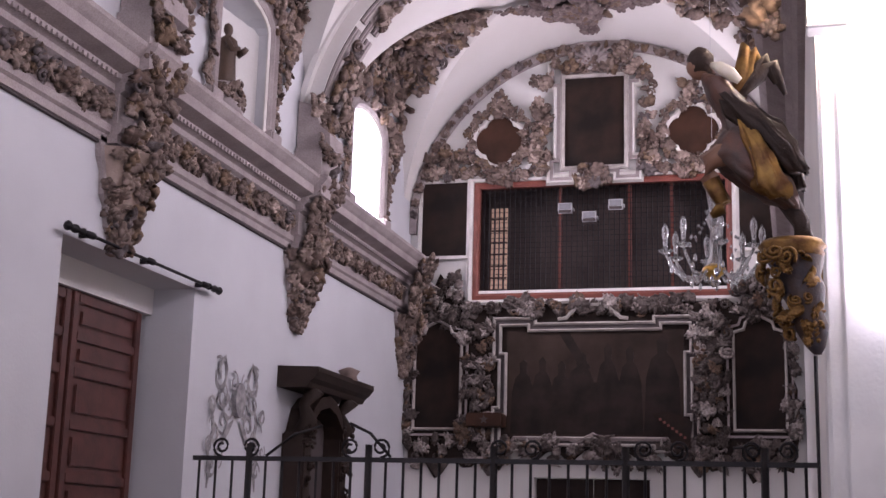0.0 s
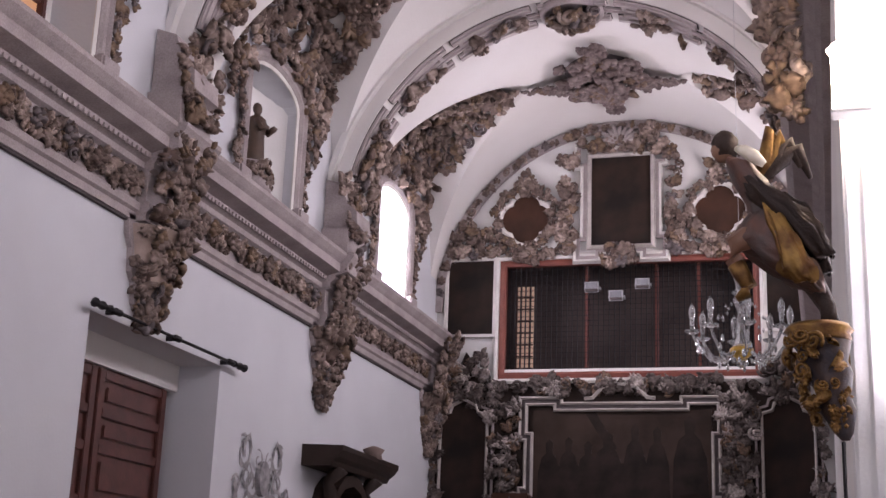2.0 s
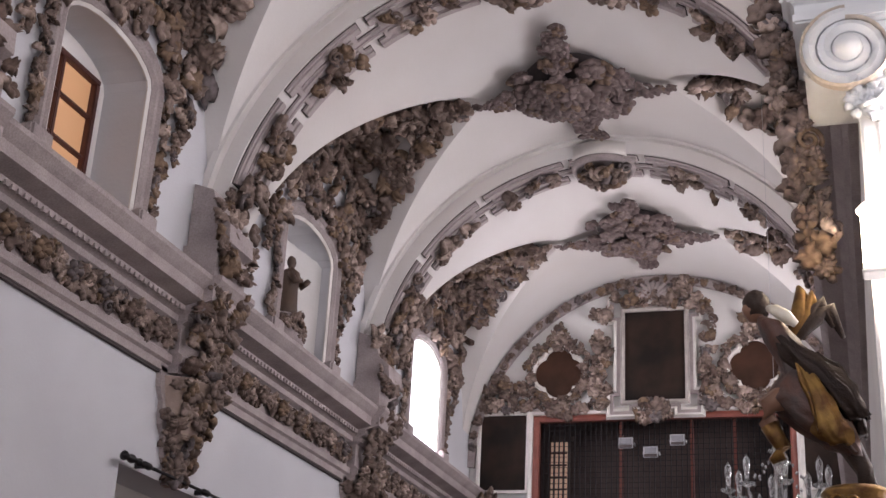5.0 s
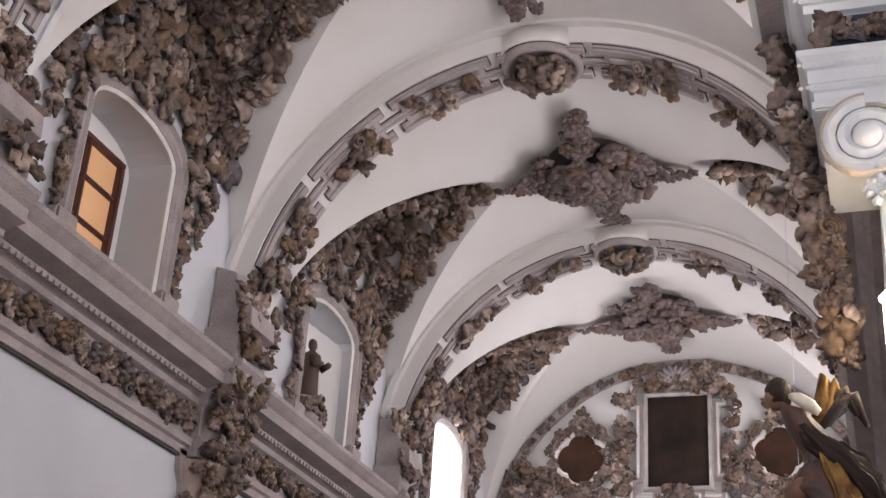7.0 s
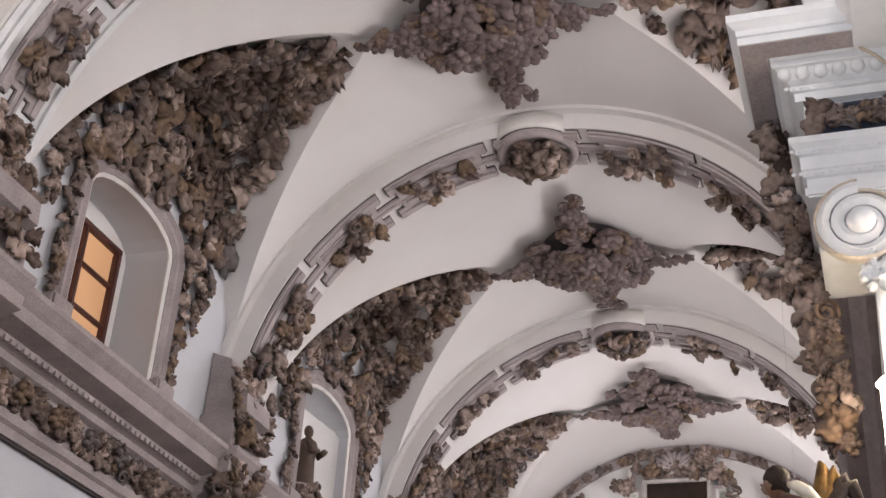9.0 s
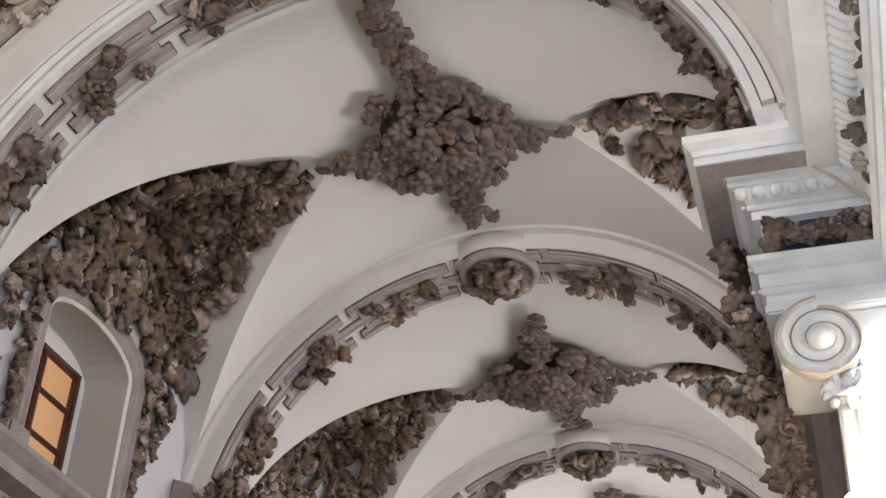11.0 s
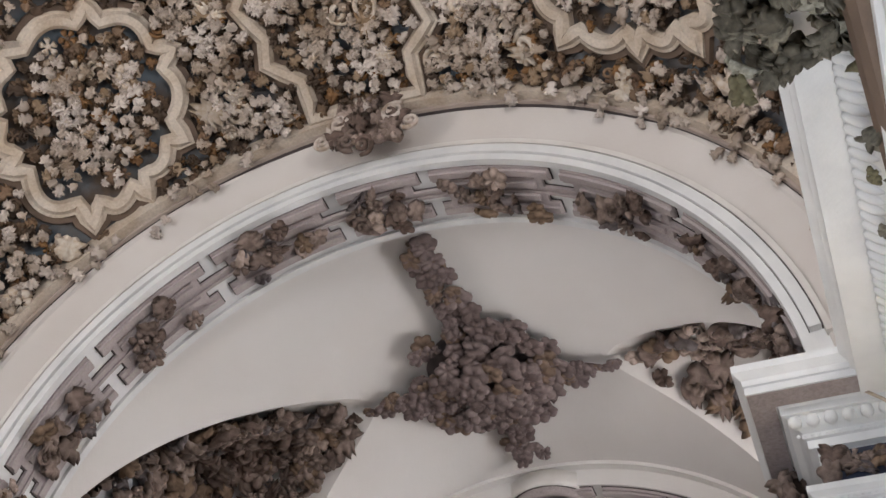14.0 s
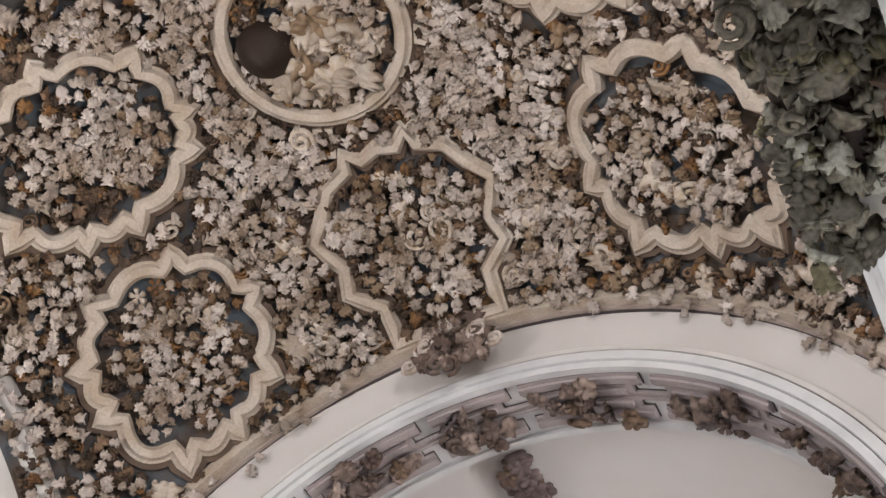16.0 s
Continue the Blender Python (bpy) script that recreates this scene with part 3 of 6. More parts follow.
# ---- cornice breaks, frieze and dentils ----
def cornice_break(yc, xw=XL, sgn=1):
    root = thing("cornice_break", (xw, yc, ZC), "mauve stucco cornice breaking forward over a bracket", "cornice", "cornice breaks")
    prof = [(a + 0.13, b) for a, b in CORNICE[:-1]] + [(0, 1.265), (0, -0.002)]
    prof[0] = (0.13, -0.002)
    part("moulding", sweep(prof, [(Vector((0, y, 0)), Vector((sgn, 0, 0)), Vector((0, 0, 1))) for y in (-0.48, 0.48)]), STUCCO, root)
    bm = boxed(min(sgn * 0.02, sgn * 0.5), max(sgn * 0.02, sgn * 0.5), -0.42, 0.42, 1.265, 1.7)
    part("plinth", bm, STUCCO, root)
    sc = [(0.5, 1.7), (0.62, 1.75), (0.6, 2.0), (0.42, 2.15), (0.3, 2.5), (0.02, 2.6), (0.02, 1.7)]
    bm = sweep([(a, b) for a, b in sc], [(Vector((0, y, 0)), Vector((sgn, 0, 0)), Vector((0, 0, 1))) for y in (-0.34, 0.34)])
    part("scroll_console", bm, STUCCO, root)
    pts = []
    for i in range(34):
        t = RND.random()
        pts.append((Vector((xw + sgn * (0.62 - 0.35 * t), yc + RND.uniform(-0.4, 0.4), 7.4 + 1.3 * t)), Vector((sgn, -0.3, -0.1))))
    dress(root, pts, 0.22, flowers=0.2, scrolls=0.1)
    return root


for y in (8.75, *BRK[:2]):
    cornice_break(y)


def frieze(y0, y1, xw=XL, sgn=1, n=150):
    root = thing("frieze_garland", (xw, y0, ZC + 0.44), "band of carved leaves and dark rosettes in the cornice frieze", "frieze", "frieze garlands")
    pts = [(Vector((xw + sgn * 0.08, y0 + (y1 - y0) * (i + RND.random()) / n, ZC + 0.44 + RND.uniform(-0.13, 0.13))), Vector((sgn, 0, -0.3))) for i in range(n)]
    dress(root, pts, 0.17, flowers=0.3, scrolls=0.08, tilt=0.4)
    y = y0 + 0.3
    while y < y1:
        ob = new("rosette", RND.choice(LEAF[1]))
        ob.parent = root
        ob.matrix_basis = Matrix.Translation((sgn * 0.14, y - y0, RND.uniform(-0.03, 0.03))) @ Vector((sgn, 0, -0.2)).to_track_quat("Z", "Y").to_matrix().to_4x4() @ Matrix.Diagonal((0.27, 0.27, 0.3, 1))
        y += 0.62
    bm = bmesh.new()
    k = int((y1 - y0) / 0.11)
    for i in range(k):
        a = 0.03 + 0.11 * i
        box(bm, min(sgn * 0.19, sgn * 0.26), max(sgn * 0.19, sgn * 0.225), a, a + 0.055, 0.33, 0.385)
    d = part("dentil_strip", bm, STUCCO, root)
    tagged(d, kind="stuff")


for y0, y1 in ((YA + 0.45, BRK[0] - 0.5), (BRK[0] + 0.5, BRK[1] - 0.5), (BRK[1] + 0.5, BRK[2] - 0.4)):
    frieze(y0, y1, n=int(26 * (y1 - y0)))

# sill course above the cornice
tagged(part("sill_course", sweep([(0, 0), (0.16, 0), (0.16, 0.06), (0.1, 0.12), (0.1, 0.22), (0, 0.26)], [(Vector((XL, y, 7.3)), Vector((1, 0, 0)), Vector((0, 0, 1))) for y in (YA + 0.4, YEND)]), PALE),
       "pale stucco sill course above the cornice", "moulding", kind="structure")


# ---- window surrounds ----
def surround(c, xw=XL, sgn=1):
    root = thing("window_surround", (xw, c, 7.5), "mauve stucco surround with an arched head and sill", "window surround", "window surrounds")
    outl = [(a - c, b - 7.5) for a, b in arched(c, 0.94, 7.62, 9.28, 0.36, 10)][1:]
    outl = [(0.94, 0.1)] + outl[1:] + [(-0.94, 0.1)]
    path = []
    for i, (a, b) in enumerate(outl):
        p, q = outl[max(i - 1, 0)], outl[min(i + 1, len(outl) - 1)]
        t = Vector((0, q[0] - p[0], q[1] - p[1])).normalized()
        path.append((Vector((0, a, b)), Vector((0, t.z, -t.y)), Vector((sgn, 0, 0))))
    part("frame_moulding", sweep([(0.0, 0), (0.0, 0.05), (0.05, 0.09), (0.09, 0.06), (0.16, 0.06), (0.2, 0.11), (0.24, 0.05), (0.24, 0)], path), STUCCO, root)
    part("edge_line", sweep([(-0.05, 0), (-0.05, 0.02), (0.0, 0.04), (0.0, 0)], path), PALE, root)
    for s in (-1, 1):
        y = s * 1.12
        part("frame_foot", boxed(min(0, sgn * 0.17), max(0, sgn * 0.17), y - 0.2, y + 0.2, 0.0, 0.2, bevel=0.03), STUCCO, root)
    part("apron", boxed(min(0, sgn * 0.14), max(0, sgn * 0.14), -1.75, 1.75, -0.1, 0.02, bevel=0.02), STUCCO, root)
    return root


for c in BAYS:
    surround(c)

# window with amber panes in the first bay
AMBER = glow("amber_pane", (0.60, 0.34, 0.17), 0.34)


def wooden_window(c, x, z0, z1, half):
    root = thing("window_casement", (x, c, z0), "dark wooden casement window with glowing amber panes", "window", kind="structure")
    h = z1 - z0
    for nm, a in (("window_sill", (-0.05, 0.06, -half, half, 0, 0.08)), ("head_rail", (-0.05, 0.06, -half, half, h - 0.08, h)), ("side_stile", (-0.05, 0.06, -half, -half + 0.09, 0.08, h - 0.08)),
                  ("side_stile", (-0.05, 0.06, half - 0.09, half, 0.08, h - 0.08)), ("mullion", (-0.04, 0.05, -0.035, 0.035, 0.08, h - 0.08)),
                  ("glazing_bar", (-0.03, 0.04, -half + 0.09, -0.035, h * 0.33, h * 0.33 + 0.05)), ("glazing_bar", (-0.03, 0.04, 0.035, half - 0.09, h * 0.33, h * 0.33 + 0.05)),
                  ("glazing_bar", (-0.03, 0.04, -half + 0.09, -0.035, h * 0.66, h * 0.66 + 0.05)), ("glazing_bar", (-0.03, 0.04, 0.035, half - 0.09, h * 0.66, h * 0.66 + 0.05))):
        part(nm, boxed(*a, bevel=0.012), WOOD, root)
    for s in (-1, 1):
        for k in range(3):
            part("pane", boxed(-0.035, -0.02, min(0, s * (half - 0.05)), max(0, s * (half - 0.05)), 0.04 + (h - 0.08) * k / 3, 0.04 + (h - 0.08) * (k + 1) / 3 - 0.005), AMBER, root)


wooden_window(11.5, -8.66, 7.75, 9.4, 0.77)
tagged(part("window_back", slab([(10.4, 7.5), (12.6, 7.5), (12.6, 9.75), (10.4, 9.75)], [[(10.73, 7.75), (12.27, 7.75), (12.27, 9.4), (10.73, 9.4)]], lambda a, b, d: Vector((-8.62 - d, a, b)), 0.1), PLASTER), "white plaster reveal behind the casement", "wall", kind="structure")

# niche in the second bay
vs = []
for i in range(13):
    a = math.pi * i / 12
    for z in (7.6, 8.3, 9.0, 9.3, 9.7):
        k = 1.0
        vs.append((XL - 0.02 - 0.62 * math.sin(a) * k, BAYS[1] - 0.97 * math.cos(a) * k, z))
tagged(part("niche_back", mesh_of("niche_back", vs, [(i * 5 + j, i * 5 + j + 1, (i + 1) * 5 + j + 1, (i + 1) * 5 + j) for i in range(12) for j in range(4)], PLASTER, True), None), "curved white back of the statue niche", "niche", kind="structure")


def lathe(profile, n=14, squash=1.0, bend=None):
    vs, fs = [], []
    for i, (r, z) in enumerate(profile):
        ox, oy = bend(z) if bend else (0, 0)
        for j in range(n):
            a = 2 * math.pi * j / n
            vs.append((ox + r * squash * math.cos(a), oy + r * math.sin(a), z))
    m = len(profile)
    fs = [(i * n + j, i * n + (j + 1) % n, (i + 1) * n + (j + 1) % n, (i + 1) * n + j) for i in range(m - 1) for j in range(n)]
    fs += [tuple(range(n))[::-1], tuple(range((m - 1) * n, m * n))]
    return vs, fs


ROBE = material("brown_robe", (0.085, 0.05, 0.032), 0.6, second=(0.06, 0.035, 0.025), scale=6, amount=0.9, bump=0.3)


def blend(parts):
    """Joins (verts, faces, slot) lists."""
    V, F, S = [], [], []
    for vs, fs, s in parts:
        F += [tuple(i + len(V) for i in f) for f in fs]
        S += [s] * len(fs)
        V += [tuple(v) for v in vs]
    return V, F, S


def moved(vf, m):
    return [m @ Vector(v) for v in vf[0]], vf[1]


def tube(points, radii, n=8):
    """A limb through points."""
    vs, fs = [], []
    pts = [Vector(p) for p in points]
    for i, p in enumerate(pts):
        t = (pts[min(i + 1, len(pts) - 1)] - pts[max(i - 1, 0)]).normalized()
        q = t.to_track_quat("Z", "Y").to_matrix()
        for j in range(n):
            a = 2 * math.pi * j / n
            vs.append(p + q @ Vector((radii[i] * math.cos(a), radii[i] * math.sin(a), 0)))
    m = len(pts)
    fs = [(i * n + j, i * n + (j + 1) % n, (i + 1) * n + (j + 1) % n, (i + 1) * n + j) for i in range(m - 1) for j in range(n)]
    return vs, fs + [tuple(range(n))[::-1], tuple(range((m - 1) * n, m * n))]


def saint():
    body = lathe([(0.15, 0), (0.17, 0.05), (0.14, 0.3), (0.13, 0.45), (0.16, 0.6), (0.15, 0.7), (0.06, 0.76), (0.05, 0.78), (0.075, 0.82), (0.08, 0.87), (0.06, 0.92), (0.01, 0.95)], 14, 0.8, lambda z: (0, 0.03 * math.sin(z * 4)))
    arm = tube([(0.05, 0.12, 0.66), (0.12, 0.17, 0.52), (0.2, 0.12, 0.55)], [0.05, 0.045, 0.03])
    arm2 = tube([(0.05, -0.12, 0.66), (0.14, -0.14, 0.5), (0.2, -0.04, 0.55)], [0.05, 0.045, 0.03])
    book = tube([(0.2, 0.05, 0.52), (0.2, 0.17, 0.6)], [0.05, 0.05], 4)
    V, F, S = blend([(*body, 0), (*arm, 0), (*arm2, 0), (*book, 0)])
    ob = part("saint_statue", mesh_of("saint_statue", V, F, ROBE, True), None)
    ob.location, ob.scale = (-8.24, 17.45, 8.08), (1.1, 1.1, 1.08)
    return tagged(ob, "small brown robed statue standing in a white niche", "statue")


saint()
rock = thing("niche_rock", (-8.28, 17.4, 7.62), "carved leafy base under the niche statue", "pedestal")
part("base", mesh_of("base", *lathe([(0.36, 0), (0.34, 0.2), (0.26, 0.36), (0.2, 0.5)], 12), STUCCO, True), None, rock)
dress(rock, [(Vector((-8.28 + 0.3 * math.cos(a), 17.4 + 0.34 * math.sin(a), 7.72 + 0.3 * RND.random())), Vector((math.cos(a), math.sin(a), 0.2))) for a in [RND.uniform(-1.8, 1.8) for _ in range(22)]], 0.17)

# pane that lets the daylight in, third bay; closed panes in the other openings
for nm, x, c in (("window_3", XL - 0.75, BAYS[2]), ("window_4", XR + 0.75, BAYS[0]), ("window_5", XR + 0.75, BAYS[1]), ("window_6", XR + 0.75, BAYS[2])):
    tagged(part(nm, boxed(x - 0.02, x + 0.02, c - 1, c + 1, 7.5, 9.7), SKYGLOW), "window full of white daylight", "window", kind="structure")


# ---- ribs: fret plates and bouquets ----
def plate(s, e, w, g, r, steps=True, grow=0.0):
    """A fret plate between two joints, one closed relief over (bearing, y): a body with forked ends, a tongue that links it
    with its neighbour, sunk channels and raised bands."""
    d, k = 0.028, grow / r
    a_in, b_in = s + g + d, e - g - d
    n = max(3, int((b_in - a_in) / 0.05))
    at = [s, s + g - k, a_in - k, *[a_in + 0.02 + (b_in - a_in - 0.04) * i / n for i in range(n + 1)], b_in + k, e - g + k, e]
    ys = [-w - grow, -0.9 * w, -0.66 * w, -0.5 * w + grow, -0.38 * w, -0.17 * w - grow, -0.07 * w, 0.07 * w, 0.17 * w + grow, 0.38 * w, 0.5 * w - grow, 0.66 * w, 0.9 * w, w + grow]
    m = len(at) - 1

    def height(i, j):
        if not (0 <= i < m and 0 <= j < len(ys) - 1):
            return 0.0
        y = abs(ys[j] + ys[j + 1]) / 2 / w
        if i in (0, m - 1) and y > 0.2 or i in (1, m - 2) and 0.2 < y < 0.5:
            return 0.0
        if not steps:
            return 0.014
        if y < 0.07:
            return 0.03
        return 0.08 if 0.66 < y < 0.9 or 0.17 < y < 0.38 and 2 < i < m - 3 else 0.034 if 0.5 < y < 0.66 and 2 < i < m - 3 else 0.05

    bm = bmesh.new()
    pt = lambda i, j, h: bm.verts.new((-math.cos(at[i]) * (r - h), ys[j], math.sin(at[i]) * (r - h)))
    for i in range(-1, m):
        for j in range(-1, len(ys) - 1):
            h = height(i, j)
            if h:
                bm.faces.new((pt(i, j, h), pt(i, j + 1, h), pt(i + 1, j + 1, h), pt(i + 1, j, h)))
            for (p, q), (ca, cb) in (((i + 1, j), ((i + 1, j), (i + 1, j + 1))), ((i, j + 1), ((i, j + 1), (i + 1, j + 1)))):
                o = height(p, q)
                if abs(o - h) > 1e-6:
                    bm.faces.new((pt(*ca, h), pt(*cb, h), pt(*cb, o), pt(*ca, o)))
    bmesh.ops.remove_doubles(bm, verts=bm.verts, dist=0.0005)
    bmesh.ops.recalc_face_normals(bm, faces=bm.faces)
    return bm


def fret(root, r, joints, w, sizes, many):
    """Raised mauve plates with dark outlines, sunk channels and a bouquet each along the underside of a rib; the thing's origin is the arch centre."""
    g = 0.019
    for s, e in zip(joints, joints[1:]):
        part("fret_plate", plate(s, e, w, g, r), PLATE, root)
        part("dark_outline", plate(s, e, w, g, r, False, 0.012), DARK, root)
        pts = []
        for k in range(many):
            a = (s + e) / 2 + RND.uniform(-0.32, 0.32) * (e - s)
            d = Vector((-math.cos(a), 0, math.sin(a)))
            pts.append((Vector(root.location) + d * (r - 0.12) + Vector((0, RND.uniform(-0.8, 0.8) * w, 0)), -d))
        dress(root, pts, sizes, flowers=0.3, scrolls=0.1)


RIB_JOINTS = [1.585 + k for k in (-1.36, -0.98, -0.6, -0.172, 0.172, 0.6, 0.98, 1.36)]
for rt in RIB_THINGS:
    fret(rt, RR + 0.03, RIB_JOINTS, 0.39, 0.24, 12)
    for sgn in (-1, 1):               # legs down to the cornice breaks
        part("rib_leg", boxed(min(sgn * RR, sgn * RV), max(sgn * RR, sgn * RV), -0.36, 0.36, -0.62, 0), PALE, rt)
    cl = []
    for k in range(20):
        a, q = RND.uniform(0, 6.283), math.sqrt(RND.random())
        cl.append((Vector(rt.location) + Vector((0.36 * q * math.cos(a), 0.36 * q * math.sin(a), RR - 0.17)), Vector((0.3 * math.cos(a), 0.3 * math.sin(a), -1))))
    dress(rt, cl, 0.29, flowers=0.2)
    at = Matrix.Translation((0, 0, RR))
    part("medallion", mesh_of("medallion", *moved(lathe([(0.03, -0.06), (0.44, -0.06), (0.46, -0.11), (0.53, -0.11), (0.56, -0.05), (0.57, 0.12)], 32), at), STUCCO, True), None, rt)
    part("dark_outline", mesh_of("dark_outline", *moved(lathe([(0.565, -0.02), (0.585, -0.02), (0.59, 0.14)], 32), at), DARK, True), None, rt)
    part("medallion_border", mesh_of("medallion_border", *moved(lathe([(0.585, 0.0), (0.595, -0.03), (0.615, -0.03), (0.63, 0.02), (0.63, 0.2)], 32), at), PALE, True), None, rt)
    lf = []
    for sg in (0, 1):
        for k in range(22):           # thicker leaves towards the feet
            a = RND.uniform(0.0, 0.42)
            a = math.pi - a if sg else a
            d = Vector((-math.cos(a), 0, math.sin(a)))
            lf.append((Vector(rt.location) + d * (RR - 0.08) + Vector((0, RND.uniform(-0.4, 0.4), RND.uniform(-0.4, 0) if a < 0.1 else 0)), -d))
    dress(rt, lf, 0.24)

# crossing arch: pale soffit with mauve panels
arch0 = thing("crossing_arch", (XC, 8.6, ZS), "pale crossing arch with mauve fret plates and flower bouquets", "arch")
part("soffit", ring(-0.38, 0.48, RR + 0.04, RR + 0.3, 72, 0, 0, math.pi, 0), WHITE, arch0)
part("front_moulding", ring(-0.42, -0.34, RR + 0.0, RR + 0.08, 72, 0, 0, math.pi, 0), WHITE, arch0)
part("dark_groove", ring(-0.405, -0.37, RR + 0.08, RR + 0.09, 72, 0, 0.17, math.pi - 0.17, 0), DARK, arch0)
part("front_moulding", ring(-0.45, -0.36, RR + 0.09, RR + 0.19, 72, 0, 0.17, math.pi - 0.17, 0), WHITE, arch0)
part("dark_groove", ring(-0.435, -0.37, RR + 0.19, RR + 0.205, 72, 0, 0.17, math.pi - 0.17, 0), DARK, arch0)
part("front_moulding", ring(-0.455, -0.37, RR + 0.205, RR + 0.26, 72, 0, 0.15, math.pi - 0.15, 0), PALE, arch0)
part("rear_moulding", ring(0.42, 0.5, RR + 0.0, RR + 0.3, 72, 0, 0, math.pi, 0), WHITE, arch0)
RIM = (-3.95 - XC, 7.7 - ZS)
part("outer_moulding", ring(-0.77, -0.66, 4.61, 4.78, 72, RIM[0], 0, math.pi, RIM[1]), CREAM, arch0)
part("outer_moulding", ring(-0.66, -0.59, 4.58, 4.74, 72, RIM[0], 0, math.pi, RIM[1]), TAUPE, arch0)
part("dark_groove", ring(-0.62, -0.585, 4.572, 4.6, 72, RIM[0], 0, math.pi, RIM[1]), DARK, arch0)
fret(arch0, RR + 0.045, [1.55 + k for k in (-1.42, -1.29, -0.905, -0.517, -0.135, 0.135, 0.517, 0.905, 1.29, 1.42)], 0.32, 0.21, 14)
for sgn in (-1, 1):
    part("arch_leg", boxed(min(sgn * (RR + 0.02), sgn * 4.75), max(sgn * (RR + 0.02), sgn * 4.75), -0.44, 0.44, -0.62, 0), PALE, arch0)
    part("impost_band", boxed(min(sgn * (RR - 0.01), sgn * 4.6), max(sgn * (RR - 0.01), sgn * 4.6), -0.47, 0.43, -0.36, -0.2, bevel=0.012), STUCCO, arch0)

key = thing("keystone_cartouche", (XC, 7.95, ZS + 4.3), "scrolled cream and gilded cartouche at the crown of the arch", "cartouche")
part("shield", mesh_of("shield", *moved(lathe([(0.02, -0.12), (0.16, -0.1), (0.24, 0), (0.2, 0.08)], 14), Matrix.Rotation(math.pi / 2, 4, "X")), FOLIAGE, True), None, key)
for sx in (-1, 1):
    for k, (dx, dz, s) in enumerate(((0.24, 0.3, 0.26), (0.3, -0.05, 0.3), (0.18, -0.36, 0.26), (0.48, -0.25, 0.22))):
        ob = part("scroll", (SAILSTOCK if k % 2 else LEAF)[2][0], None, key)
        ob.matrix_basis = Matrix.Translation((sx * dx, -0.12, dz)) @ Matrix.Rotation(math.pi / 2, 4, "X") @ Matrix.Rotation(k, 4, "Z") @ Matrix.Diagonal((sx * s, s, s, 1))
dress(key, [(Vector((XC + RND.uniform(-0.35, 0.35), 7.82, ZS + 4.3 + RND.uniform(-0.5, 0.45))), Vector((0, -1, -0.3))) for _ in range(30)], 0.2, kit=LEAF, flowers=0.2, scrolls=0.2)

# end arch against the wall
root = thing("end_arch_moulding", (XC, YEND - 0.06, ZS), "mauve stucco arch moulding with leaf sprigs on the end wall", "moulding")
part("moulding", ring(-0.1, 0.05, RV - 0.2, RV - 0.02, 64, 0, 0, math.pi, 0), STUCCO, root)
dress(root, [(Vector((XC - 4.0 * math.cos(a), YEND - 0.16, ZS + 4.0 * math.sin(a))), Vector((0, -1, 0))) for a in [0.1 + 2.95 * (i + RND.random()) / 60 for i in range(60)]], 0.19)


# ---- end wall: retable, pictures, choir opening ----
YF = YEND - 0.02


def moulded_loop(pts, profile, y=0.0, closed=True):
    """A moulding along a loop of (x, z); profile is (outward, towards the nave). Corners are mitred."""
    n = len(pts)
    area = sum(pts[i][0] * pts[(i + 1) % n][1] - pts[(i + 1) % n][0] * pts[i][1] for i in range(n))
    sg = 1 if area > 0 else -1
    path = []
    for i, (x, z) in enumerate(pts):
        a, b = (pts[i - 1], pts[(i + 1) % n]) if closed else (pts[max(i - 1, 0)], pts[min(i + 1, n - 1)])
        d0, d1 = Vector((x - a[0], z - a[1])), Vector((b[0] - x, b[1] - z))
        d0 = d0.normalized() if d0.length else d1.normalized()
        d1 = d1.normalized() if d1.length else d0
        n0, n1 = Vector((d0.y, -d0.x)) * sg, Vector((d1.y, -d1.x)) * sg
        m = (n0 + n1)
        m = m / max(m.dot(n0), 0.35)
        path.append((Vector((x, y, z)), Vector((m.x, 0, m.y)), Vector((0, -1, 0))))
    return sweep(profile, path, closed_path=closed)


def rect(x0, x1, z0, z1):
    return [(x0, z0), (x1, z0), (x1, z1), (x0, z1)]


def eared(x0, x1, z0, z1, e, h):
    """A rectangle with square ears at its corners."""
    return [(x0 - e, z0 - e), (x0 + h, z0 - e), (x0 + h, z0), (x1 - h, z0), (x1 - h, z0 - e), (x1 + e, z0 - e), (x1 + e, z0 + h), (x1, z0 + h), (x1, z1 - h), (x1 + e, z1 - h), (x1 + e, z1 + e),
            (x1 - h, z1 + e), (x1 - h, z1), (x0 + h, z1), (x0 + h, z1 + e), (x0 - e, z1 + e), (x0 - e, z1 - h), (x0, z1 - h), (x0, z0 + h), (x0 - e, z0 + h)]


FR1 = [(0, 0), (0, 0.07), (0.03, 0.1), (0.055, 0.07), (0.055, 0)]
FR2 = [(0.06, 0), (0.06, 0.04), (0.13, 0.04), (0.13, 0)]
FR3 = [(0.135, 0), (0.135, 0.07), (0.165, 0.1), (0.195, 0.07), (0.195, 0)]
FIGURES = material("dim_painting", (0.034, 0.024, 0.021), 0.5, second=(0.016, 0.012, 0.011), scale=2.2, amount=0.9, bump=0.08, spec=0.1)
OCHRE = material("dim_painted_sky", (0.058, 0.039, 0.03), 0.55, second=(0.028, 0.019, 0.016), scale=1.3, amount=0.95, bump=0.08, spec=0.1)
UMBER = material("umber_panel", (0.075, 0.035, 0.022), 0.45, second=(0.035, 0.018, 0.013), scale=1.6, amount=0.9, bump=0.08, spec=0.15)


